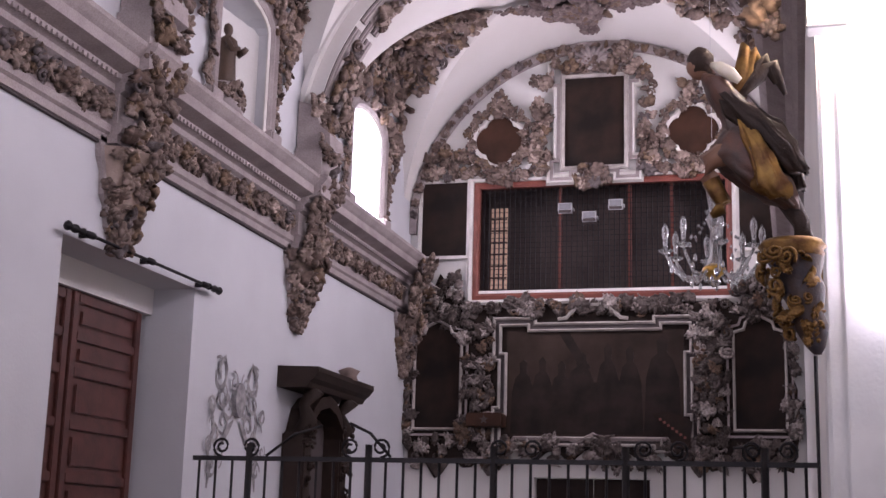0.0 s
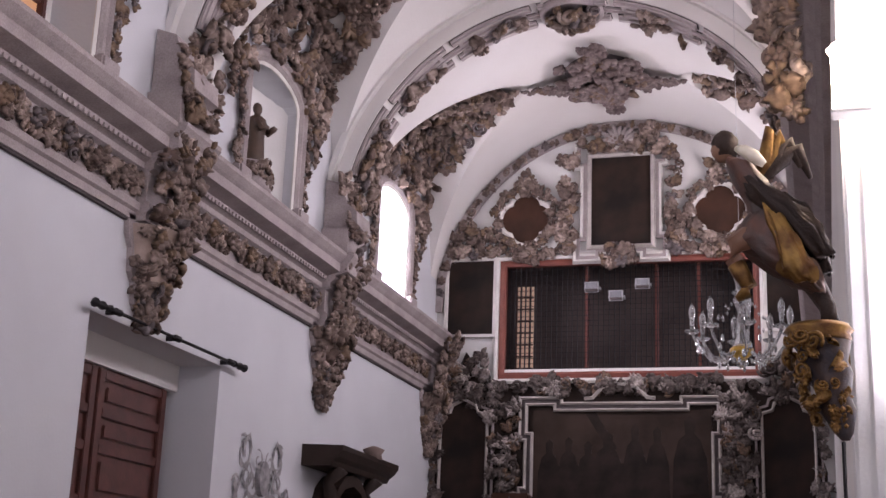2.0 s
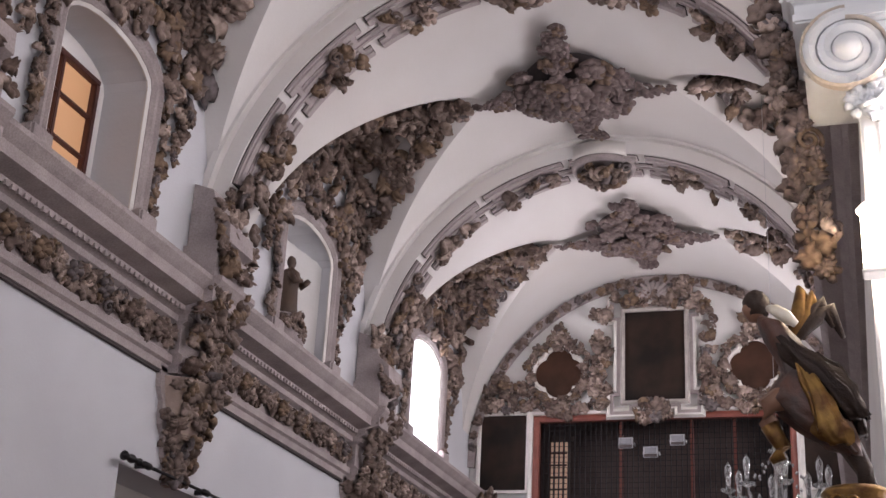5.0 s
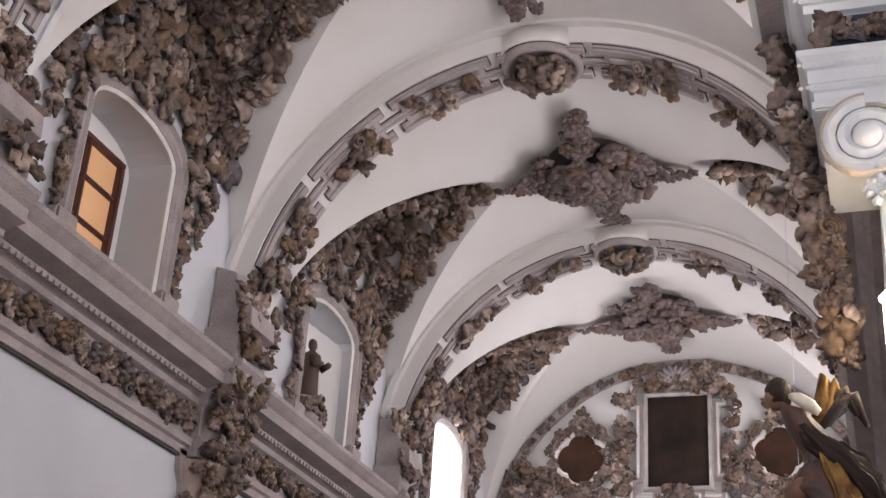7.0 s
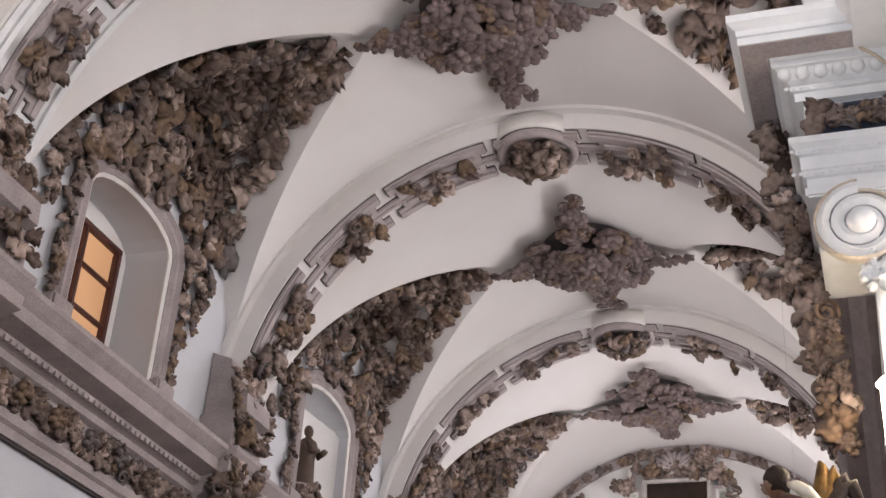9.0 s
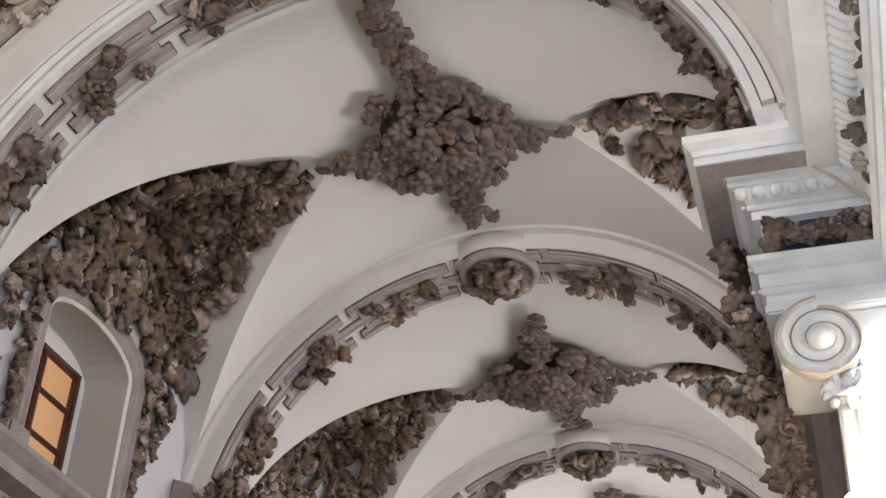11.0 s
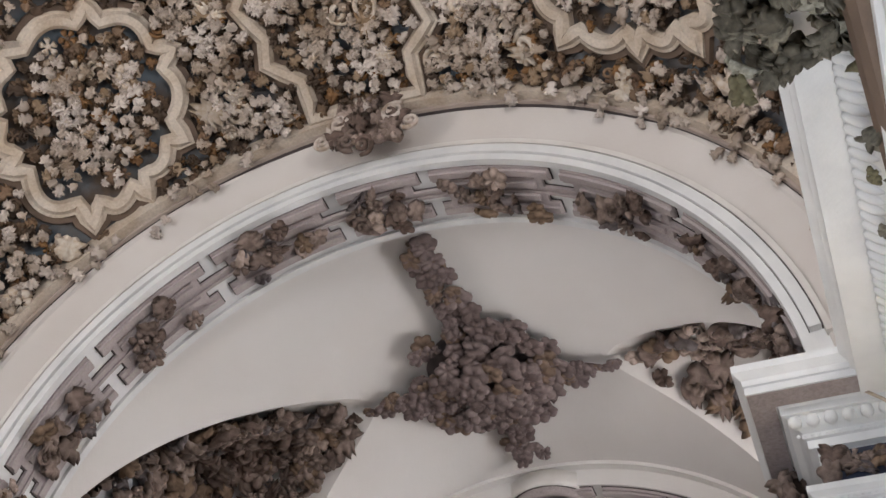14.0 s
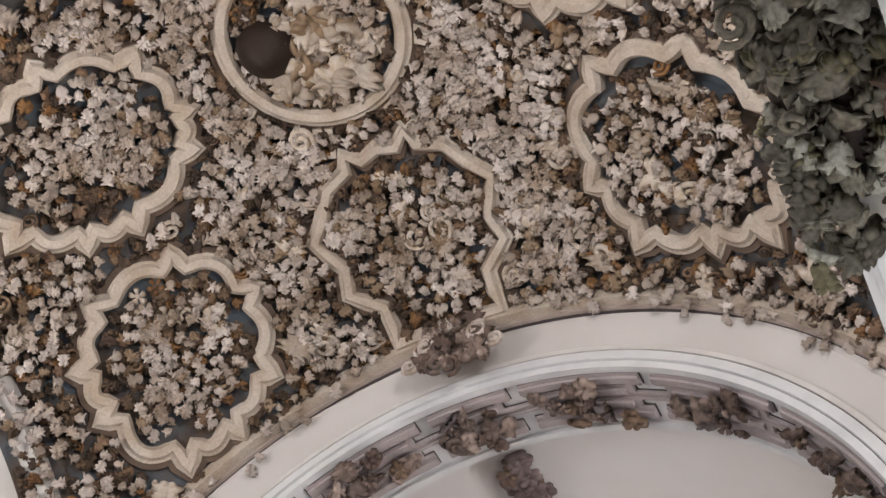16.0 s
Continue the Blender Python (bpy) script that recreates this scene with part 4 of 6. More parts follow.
def picture(name, loc, label, canvas, canvas_loop, frames, kind="painting"):
    root = thing(name, loc, label, kind)
    lx, ly, lz = loc
    bm = slab([(a - lx, b - lz) for a, b in canvas_loop], [], lambda a, b, d: Vector((a, d, b)), 0.04)
    part("canvas", bm, canvas, root)
    for loop, prof, mat, nm in frames:
        part(nm, moulded_loop([(a - lx, b - lz) for a, b in loop], prof), mat, root)
    return root


def scatter_rect(x0, x1, z0, z1, n, y=YF - 0.06, hole=None, jut=0.1):
    out = []
    while len(out) < n:
        x, z = RND.uniform(x0, x1), RND.uniform(z0, z1)
        if hole and any(a < x < b and c < z < d for a, b, c, d in hole):
            continue
        out.append((Vector((x, y - RND.uniform(0, jut), z)), Vector((0, -1, 0.05))))
    return out


# retable ground and its carving
root = thing("retable", (-4.0, YF, 2.8), "dark carved retable with scrolled leaves round framed paintings", "retable")
edge = []
for i in range(0, 41):
    edge.append((-7.9 + 7.8 * i / 40, 3.0 + 0.13 * math.sin(i * 1.7) + (0.18 if 8 < i < 32 else 0) - (0.2 if i in (3, 4, 36, 37, 9, 10, 30, 31) else 0)))
edge += [(-0.02 + 0.06 * math.sin(k * 2.2), 3.3 + 0.3 * k) for k in range(1, 9)] + [(-0.35, 6.1), (-0.6, 6.75), (-0.95, 6.1), (-1.25, 6.3), (-6.8, 6.34), (-7.0, 6.6), (-7.3, 7.0), (-7.6, 6.3)]
edge += [(-7.92 + 0.04 * math.sin(k * 2.2), 5.7 - 0.3 * k) for k in range(0, 8)]
part("ground_panel", slab([(a + 4.0, b - 2.8) for a, b in edge], [], lambda a, b, d: Vector((a, d - 0.05, b)), 0.05), OLDWOOD, root)
holes = [(-6.1, -1.95, 3.5, 6.05), (-7.9, -6.72, 3.6, 5.85), (-1.28, -0.1, 3.6, 5.85)]
pts = scatter_rect(-7.9, -0.1, 2.95, 3.55, 120, hole=holes) + scatter_rect(-6.75, -6.12, 3.4, 6.3, 80, hole=None) + scatter_rect(-1.95, -1.3, 3.4, 6.3, 80)
pts += scatter_rect(-6.1, -1.95, 6.1, 6.36, 64) + scatter_rect(-7.8, -6.85, 5.9, 6.9, 46) + scatter_rect(-1.15, -0.3, 5.9, 6.7, 40)
pts += scatter_rect(-7.98, -7.84, 3.5, 5.9, 24) + scatter_rect(-0.16, -0.02, 3.5, 5.9, 24)
RETLEAF = material("retable_leaf", (0.30, 0.265, 0.25), 0.6, second=(0.09, 0.07, 0.065), scale=6, amount=0.95, bump=0.3, fine=40,
                   tints=((0, (0.45, 0.4, 0.38)), (0.35, (0.9, 0.86, 0.85)), (0.55, (0.35, 0.3, 0.28)), (0.75, (1.5, 1.48, 1.46)), (0.88, (0.7, 0.5, 0.35))))
RETKIT = stock(RETLEAF)
dress(root, pts, 0.27, kit=RETKIT, flowers=0.1, scrolls=0.12, tilt=0.5)
for x, z, s in ((-7.24, 2.95, 0.5), (-6.16, 2.95, 0.42), (-4.0, 3.15, 0.55), (-1.9, 2.98, 0.42), (-0.75, 2.95, 0.5)):
    part("drop_boss", mesh_of("drop_boss", *moved(lathe([(0.05, -0.5), (0.22, -0.3), (0.42, 0), (0.36, 0.2), (0.1, 0.3)], 12), Matrix.Translation((x + 4, -0.06, z - 2.8)) @ Matrix.Diagonal((s, s * 0.6, s, 1))), RETLEAF, True), None, root)
part("lower_scroll_rail", moulded_loop([(a + 4.0, b - 2.8) for a, b in [(-5.9, 3.2), (-5.75, 3.3), (-5.6, 3.47), (-4.5, 3.47), (-4.3, 3.4), (-4.0, 3.55), (-3.7, 3.4), (-3.5, 3.47), (-2.4, 3.47), (-2.2, 3.3), (-2.0, 3.2)]], [(0, 0.06), (0, 0.17), (0.06, 0.2), (0.1, 0.06)], closed=False), STUCCO, root)

# large painting with eared frame and a raised centre
bp = eared(-5.79, -2.18, 3.55, 5.7, 0.12, 0.42)
top = [(-4.72, 5.94), (-4.55, 5.96), (-4.46, 6.06), (-4.34, 6.17), (-4.17, 6.22), (-4.0, 6.24), (-3.83, 6.22), (-3.66, 6.17), (-3.54, 6.06), (-3.45, 5.96), (-3.28, 5.94)]
big = picture("large_painting", (-3.98, YF - 0.1, 3.5), "large darkened crowd painting in a stepped white frame", OCHRE, rect(-5.8, -2.17, 3.54, 5.72),
              [(bp, FR1, FRAME, "inner_moulding"), (bp, FR2, DARK, "dark_fillet"), (bp, FR3, FRAME, "outer_moulding")])
part("crest_moulding", moulded_loop([(a + 3.98, b - 3.5) for a, b in top], [(-0.02, 0.05), (-0.02, 0.13), (0.03, 0.16), (0.06, 0.05)], closed=False), FRAME, big)
for x, w, h, z0 in ((-5.45, 0.42, 1.45, 3.6), (-5.05, 0.4, 1.5, 3.6), (-4.65, 0.42, 1.42, 3.6), (-4.25, 0.55, 1.6, 3.6), (-3.7, 0.42, 1.75, 3.6), (-3.25, 0.42, 1.7, 3.6), (-2.6, 0.6, 1.9, 3.6), (-3.95, 0.7, 1.0, 3.6)):
    sh = [(x - w * 0.62, z0), (x + w * 0.62, z0), (x + w * 0.55, z0 + h * 0.6), (x + w * 0.34, z0 + h * 0.8), (x + w * 0.16, z0 + h * 0.86), (x + w * 0.2, z0 + h), (x, z0 + h * 1.06), (x - w * 0.2, z0 + h), (x - w * 0.16, z0 + h * 0.86), (x - w * 0.38, z0 + h * 0.8), (x - w * 0.55, z0 + h * 0.6)]
    part("painted_shape", slab([(a + 3.98, b - 3.5) for a, b in sh], [], lambda a, b, d: Vector((a, d - 0.008 - 0.001 * (x + 8), b)), 0.005), FIGURES, big)
part("painted_beam", slab([(a + 3.98, b - 3.5) for a, b in [(-4.7, 5.65), (-4.5, 5.7), (-4.05, 4.95), (-4.2, 4.85)]], [], lambda a, b, d: Vector((a, d - 0.016, b)), 0.005), FIGURES, big)

for x0, x1 in ((-7.76, -6.8), (-1.17, -0.22)):
    z0, z1, c = 3.72, 5.62, (x0 + x1) / 2
    loop = [(x0, z0), (x1, z0), (x1, z1), (x1 - 0.2, z1 + 0.06), (x1 - 0.24, z1 + 0.2), (c, z1 + 0.32), (x0 + 0.24, z1 + 0.2), (x0 + 0.2, z1 + 0.06), (x0, z1)]
    picture("side_painting", (c, YF - 0.1, z0), "tall darkened painting in a narrow shouldered grey frame", CANVAS, loop, [(loop, FR1, FRAME, "frame_moulding"), (loop, [(0.125, 0), (0.125, 0.05), (0.17, 0.05), (0.17, 0)], STUCCO, "outer_fillet")])
lp = eared(-4.8, -3.19, 9.08, 11.37, 0.14, 0.34)
crown = picture("lunette_painting", (-4.0, YF - 0.04, 9.0), "dark painting high in the lunette in an eared grey frame", CANVAS, rect(-4.63, -3.36, 9.24, 11.21),
                [(rect(-4.63, -3.36, 9.24, 11.21), [(0, 0), (0, 0.07), (0.05, 0.1), (0.09, 0.07), (0.09, 0)], FRAME, "inner_moulding"), (lp, [(-0.07, 0), (-0.07, 0.05), (0.0, 0.05), (0.0, 0)], STUCCO, "mauve_fillet"), (lp, [(0.005, 0), (0.005, 0.08), (0.05, 0.11), (0.09, 0)], PALE, "outer_moulding")])
picture("corner_painting", (-7.23, YF - 0.03, 7.34), "narrow dark painting beside the choir opening in a thin pale frame", CANVAS, rect(-7.74, -6.74, 7.38, 9.0), [(rect(-7.74, -6.74, 7.38, 9.0), [(0, 0), (0, 0.05), (0.07, 0.07), (0.07, 0)], PALE, "frame_moulding")])
picture("corner_painting", (-0.62, YF - 0.03, 7.34), "narrow dark painting beside the choir opening in a thin pale frame", CANVAS, rect(-1.1, -0.12, 7.38, 9.0), [(rect(-1.1, -0.12, 7.38, 9.0), [(0, 0), (0, 0.05), (0.07, 0.07), (0.07, 0)], PALE, "frame_moulding")])

orn = thing("lunette_carving", (-4.0, YF, 9.0), "carved leaves and a shell round the lunette painting", "foliage relief")
pts = scatter_rect(-5.3, -5.0, 9.0, 11.3, 44) + scatter_rect(-3.0, -2.7, 9.0, 11.3, 44) + scatter_rect(-5.0, -2.98, 11.3, 11.85, 44) + scatter_rect(-4.35, -3.65, 8.75, 9.25, 22, y=YF - 0.16)
dress(orn, pts, 0.24, flowers=0.12, scrolls=0.12)
for k in range(9):
    a = math.radians(20 + 140 * k / 8)
    part("shell_rib", mesh_of("shell_rib", *tube([(0, -0.12, 2.45), (0.25 * math.cos(a), -0.2, 2.45 + 0.25 * math.sin(a)), (0.5 * math.cos(a), -0.1, 2.45 + 0.5 * math.sin(a))], [0.03, 0.06, 0.05], 6), STUCCO, True), None, orn)

for xq in (-6.05, -1.93):
    q = thing("quatrefoil", (xq, YF, 9.9), "quatrefoil opening with a dark panel in a leafy stucco wreath", "medallion", "quatrefoils")
    loop = []
    for k in range(48):
        a = 2 * math.pi * k / 48
        r = 0.40 + 0.1 * abs(math.cos(2 * a)) ** 0.8
        loop.append((1.05 * r * math.cos(a), 1.1 * r * math.sin(a)))
    part("panel", slab(loop, [], lambda a, b, d: Vector((a, d - 0.03, b)), 0.03), UMBER, q)
    part("rim", moulded_loop(loop, [(0, 0.02), (0, 0.1), (0.05, 0.13), (0.1, 0.1), (0.1, 0.02)]), PALE, q)
    pts = []
    for k in range(58):
        a = 2 * math.pi * k / 58
        r = RND.uniform(0.56, 0.72)
        pts.append((Vector((xq + r * math.cos(a), YF - 0.09, 9.9 + 1.05 * r * math.sin(a))), Vector((0, -1, 0))))
    pts += scatter_rect(xq - 0.2, xq + 0.2, 10.6, 10.95, 12) + scatter_rect(xq - 0.22, xq + 0.22, 9.0, 9.25, 12)
    s = 1 if xq < -4 else -1
    for k in range(26):
        t = k / 25
        pts.append((Vector((xq + s * (-0.75 + 1.75 * t), YF - 0.08, 9.12 + 0.12 * math.sin(t * 9) + RND.uniform(-0.1, 0.1))), Vector((0, -1, 0))))
    dress(q, pts, 0.21, flowers=0.15, scrolls=0.1)
cl = thing("corner_carving", (-7.3, YF, 9.1), "leafy carved crest above the corner painting", "foliage relief")
dress(cl, scatter_rect(-7.75, -6.75, 9.1, 9.65, 44) + scatter_rect(-7.35, -7.1, 9.5, 9.9, 8), 0.22, flowers=0.15)

# choir opening: red frame, lattice, dark room, lamps
ch = thing("choir_screen", (-3.9, YEND, 6.45), "red-framed choir opening with a fine dark lattice screen", "screen")
loop = [(a + 3.9, b - 6.45) for a, b in rect(-6.47, -1.3, 6.55, 8.85)]
part("red_frame", moulded_loop(loop, [(0, -0.1), (0, 0.04), (0.05, 0.06), (0.13, 0.04), (0.13, -0.1)]), RED, ch)
part("outer_moulding", moulded_loop(loop, [(0.14, 0), (0.14, 0.08), (0.2, 0.11), (0.27, 0.05), (0.27, 0)]), PALE, ch)
for i in range(46):
    x = -2.5 + 5.05 * i / 45
    part("lattice_bar", boxed(x - 0.008, x + 0.008, 0.1, 0.124, 0.12, 2.4), IRON, ch)
for i in range(20):
    z = 0.2 + 2.15 * i / 19
    part("lattice_bar", boxed(-2.55, 2.58, 0.126, 0.142, z - 0.005, z + 0.005), IRON, ch)
for x in (-0.85, 0.62, 1.5):
    part("red_post", boxed(x - 0.035, x + 0.035, 0.15, 0.22, 0.1, 2.4), RED, ch)
WARMPANE = glow("far_window", (1.0, 0.7, 0.5), 0.14)
fw = thing("choir_window", (-6.3, YEND + 1.55, 6.9), "bright barred window at the back of the choir", "window", kind="structure")
part("pane", boxed(-0.3, 0.1, 0, 0.02, 0, 1.9), WARMPANE, fw)
for k in range(4):
    part("mullion", boxed(-0.3 + 0.1 * k, -0.27 + 0.1 * k, -0.03, -0.004, 0, 1.9), WOOD, fw)
for k in range(7):
    part("glazing_bar", boxed(-0.3, 0.1, -0.05, -0.032, 0.27 * k, 0.27 * k + 0.04), WOOD, fw)
tagged(part("choir_floor", boxed(-7.2, -0.6, YEND + 0.5, YEND + 1.6, 6.3, 6.4), LOFT_DIM), "floor of the choir loft, toned dark for its dimness", "floor", kind="structure")
tagged(part("choir_ceiling", boxed(-7.2, -0.6, YEND + 0.5, YEND + 1.6, 9.2, 9.3), LOFT_DIM), "ceiling of the choir loft, toned dark for its dimness", "ceiling", kind="structure")
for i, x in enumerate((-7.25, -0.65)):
    tagged(part("choir_side", boxed(x, x + 0.08, YEND + 0.5, YEND + 1.6, 6.3, 9.3), LOFT_DIM), "side wall of the choir loft, toned dark for its dimness", "wall", kind="structure")

LENS = material("lamp_glass", (0.25, 0.25, 0.27), 0.2, scale=8, bump=0.02)
for x, z in ((-4.59, 8.3), (-4.08, 8.1), (-3.53, 8.34)):
    fl = thing("floodlight", (x, YEND - 0.12, z), "small grey floodlight fixed to the choir screen, switched off", "floodlight", "floodlights")
    part("housing", mesh_of("housing", [(-0.15, -0.06, -0.1), (0.15, -0.06, -0.1), (0.15, -0.1, 0.12), (-0.15, -0.1, 0.12), (-0.09, 0.1, -0.05), (0.09, 0.1, -0.05), (0.09, 0.08, 0.08), (-0.09, 0.08, 0.08)],
                            [(0, 1, 2, 3), (4, 7, 6, 5), (0, 4, 5, 1), (1, 5, 6, 2), (2, 6, 7, 3), (3, 7, 4, 0)], STEEL), None, fl)
    part("glass", boxed(-0.12, 0.12, -0.112, -0.102, -0.02, 0.1), LENS, fl)
    part("lower_visor", boxed(-0.13, 0.13, -0.1, -0.08, -0.09, -0.03), DARK, fl)
    part("bracket", boxed(-0.17, -0.152, -0.02, 0.12, -0.02, 0.03), STEEL, fl)
    part("bracket", boxed(0.152, 0.17, -0.02, 0.12, -0.02, 0.03), STEEL, fl)

# doorway under the retable
dd = thing("west_door", (-4.05, YEND + 0.3, 0), "dark wooden double door under the retable", "door")
for s in (0, 1):
    lf = part("door_leaf", boxed(-1.175 + 1.18 * s, -0.005 + 1.18 * s, 0, 0.06, 0.004, 2.73), OLDWOOD, dd)
    for k in range(3):
        part("door_panel", boxed(-1.02 + 1.18 * s, -0.16 + 1.18 * s, -0.03, -0.001, 0.15 + 0.86 * k, 0.88 + 0.86 * k, bevel=0.012), OLDWOOD, lf)
for nm, x, z, m in (("collection_box", -6.18, 3.72, UMBER), ("draped_banner", -2.35, 3.5, RED)):
    rt = thing(nm, (x, YF - 0.35, z), "small red-brown box with a dark star" if nm[0] == "c" else "dark banner with a red check pattern hanging on the retable", "box" if nm[0] == "c" else "banner")
    if nm[0] == "c":
        part("body", boxed(-0.38, 0.38, -0.15, 0.25, 0, 0.28, bevel=0.02), m, rt)
        st = [(0.1 * (1 if k % 2 == 0 else 0.42) * math.sin(k * math.pi / 5), 0.14 + 0.1 * (1 if k % 2 == 0 else 0.42) * math.cos(k * math.pi / 5)) for k in range(10)]
        part("star", slab(st, [], lambda a, b, d: Vector((a, d - 0.156, b)), 0.005), DARK, rt)
    else:
        part("cloth", slab([(-0.45, 0.5), (-0.1, 0.55), (0.35, 0.35), (0.3, -0.1), (0.05, -0.3), (-0.1, 0.0)], [], lambda a, b, d: Vector((a, d - 0.05 * math.sin(a * 9), b)), 0.03), CANVAS, rt)
        for k in range(7):
            part("check", boxed(-0.3 + 0.08 * k, -0.25 + 0.08 * k, -0.08, -0.06, 0.36 - 0.06 * k, 0.41 - 0.06 * k), RED, rt)


# ---- west wall: door, rod, painted arms, aedicule ----
dr = thing("side_door", (-8.7, 14.4, 0), "closed reddish-brown panelled wooden double door in a deep recess", "door")
for s in (0, 1):
    y0 = -1.85 + 1.83 * s
    lf = part("door_leaf", boxed(-0.1, 0, y0, y0 + 1.81, 0.004, 4.42), WOOD, dr)
    for a in (y0 + 0.02, y0 + 1.65):
        part("stile", boxed(0.001, 0.05, a, a + 0.14, 0.02, 4.4, bevel=0.01), WOOD, lf)
    zz = (0.02, 0.75, 1.4, 2.05, 2.7, 3.35, 3.8, 4.27)
    for k, z in enumerate(zz):
        part("rail", boxed(0.001, 0.045, y0 + 0.16, y0 + 1.65, z, z + 0.12, bevel=0.01), WOOD, lf)
        if k < len(zz) - 1:
            part("raised_panel", boxed(0.001, 0.035, y0 + 0.26, y0 + 1.55, z + 0.2, zz[k + 1] - 0.08, bevel=0.016), WOOD, lf)
tagged(part("door_head", boxed(-8.9, -8.62, 12.2, 16.6, 4.42, 4.9), PLASTER), "plaster head over the recessed door", "wall", kind="structure")
tagged(part("door_backing", boxed(-9.0, -8.86, 12.4, 16.6, 0, 4.42), OLDWOOD), "dark backing behind the door", "wall", kind="structure")

rod = thing("curtain_rod", (-7.85, 14.8, 4.83), "black iron curtain rod with spear finials over the door", "rod")
part("rod", mesh_of("rod", *tube([(0, -1.95, 0), (0, 2.0, 0)], [0.022, 0.022], 8), IRON, True), None, rod)
for s in (-1.95, 2.0):
    d = 1 if s > 0 else -1
    part("finial", mesh_of("finial", *tube([(0, s - d * 0.28, 0), (0, s - d * 0.2, 0), (0, s - d * 0.1, 0), (0, s - d * 0.02, 0), (0, s + d * 0.06, 0), (0, s + d * 0.1, 0)], [0.05, 0.025, 0.055, 0.03, 0.06, 0.01], 8), IRON, True), None, rod)
for y in (-1.5, 0.0, 1.6):
    part("rod_bracket", boxed(-0.15, 0.02, y - 0.02, y + 0.02, -0.03, 0.03), IRON, rod)
    part("rod_collar", mesh_of("rod_collar", *tube([(0, y - 0.12, 0), (0, y - 0.05, 0), (0, y + 0.05, 0), (0, y + 0.12, 0)], [0.022, 0.045, 0.045, 0.022], 8), IRON, True), None, rod)

GREY = material("faded_grey_paint", (0.20, 0.19, 0.20), 0.9, second=(0.42, 0.40, 0.40), scale=9, amount=0.9, bump=0.05)
arms = thing("painted_arms", (XL, 18.0, 2.1), "faded grey painted scrollwork arms on the white wall", "wall painting")


def wall_stroke(pts, w, proud):
    out_l, out_r = [], []
    n = len(pts)
    for i, (a, b) in enumerate(pts):
        p, q = pts[max(i - 1, 0)], pts[min(i + 1, n - 1)]
        t = Vector((q[0] - p[0], q[1] - p[1])).normalized()
        k = 0.9 * w * math.sin(math.pi * (0.12 + 0.8 * i / (n - 1))) * (1 + 0.3 * math.sin(i * 2.1))
        out_l.append((a - t.y * k, b + t.x * k))
        out_r.append((a + t.y * k, b - t.x * k))
    return slab(out_l + out_r[::-1], [], lambda a, b, d: Vector((proud - d, a, b)), 0.003)


def curl(cx, cz, r, a0, turns, n=16):
    return [(cx + r * (1 - 0.72 * i / n) * math.cos(a0 + turns * 6.283 * i / n), cz + r * (1 - 0.72 * i / n) * math.sin(a0 + turns * 6.283 * i / n)) for i in range(n + 1)]


for s in (-1, 1):
    strokes = [([(s * 0.85, 0.0), (s * 0.78, 0.3), (s * 0.9, 0.55), (s * 0.72, 0.8), (s * 0.8, 1.05), (s * 0.6, 1.35)], 0.07), (curl(s * 0.62, 1.6, 0.28, 1.0 if s > 0 else 2.1, s * 1.1), 0.05), (curl(s * 0.3, 1.2, 0.22, 0, s * 1.2), 0.05),
               (curl(s * 0.72, 0.75, 0.16, 2, s * 1.1), 0.04), (curl(s * 0.45, 0.95, 0.18, 4, s * -1.1), 0.04), ([(s * 0.5, 0.6), (s * 0.3, 0.85), (s * 0.1, 1.0)], 0.06), ([(s * 0.62, 1.55), (s * 0.68, 1.75), (s * 0.5, 1.88), (s * 0.4, 1.7)], 0.06),
               (curl(s * 0.8, 0.3, 0.15, 0, s * 1.1), 0.04), ([(s * 0.95, 0.9), (s * 0.85, 1.1), (s * 0.95, 1.25)], 0.04)]
    strokes += [(curl(s * 0.55, 1.3, 0.2, 1.5, s * 1.2), 0.035), (curl(s * 0.9, 1.15, 0.14, 3, s * 1.1), 0.03), (curl(s * 0.62, 0.45, 0.17, 5, s * -1.1), 0.03), (curl(s * 0.2, 1.55, 0.16, 2, s * 1.1), 0.03), (curl(s * 0.95, 0.6, 0.12, 1, s * -1.1), 0.03)]
    for k, (p, w) in enumerate(strokes):
        part("painted_scroll", wall_stroke(p, w, 0.005 + 0.004 * k + 0.002 * (s > 0)), GREY, arms)
part("painted_shield", slab([(0.18 * math.cos(k * math.pi / 6), 1.3 + 0.26 * math.sin(k * math.pi / 6)) for k in range(12)], [], lambda a, b, d: Vector((0.085 - d, a, b)), 0.084), GREY, arms)

ae = thing("wooden_aedicule", (XL, 21.0, 0), "dark carved wooden pulpit door with a heavy moulded canopy", "pulpit")
part("canopy", sweep([(0, 3.78), (0.5, 3.78), (0.54, 3.86), (0.62, 3.92), (0.7, 4.02), (0.7, 4.1), (0, 4.12)], [(Vector((0, y, 0)), Vector((1, 0, 0)), Vector((0, 0, 1))) for y in (-1.45, 1.4)]), OLDWOOD, ae)
part("canopy_crest", mesh_of("canopy_crest", *moved(lathe([(0.16, 0), (0.14, 0.08), (0.2, 0.16), (0.05, 0.22)], 8), Matrix.Translation((0.6, 0.3, 4.08))), FOLIAGE, True), None, ae)
for y in (-1.15, 0.6):
    part("jamb", boxed(0.004, 0.4, y, y + 0.34, 0, 3.1, bevel=0.03), OLDWOOD, ae)
    part("console", mesh_of("console", *tube([(0.2, y + 0.17, 3.0), (0.4, y + 0.17, 3.3), (0.3, y + 0.17, 3.55), (0.5, y + 0.17, 3.8)], [0.12, 0.16, 0.1, 0.16], 8), OLDWOOD, True), None, ae)
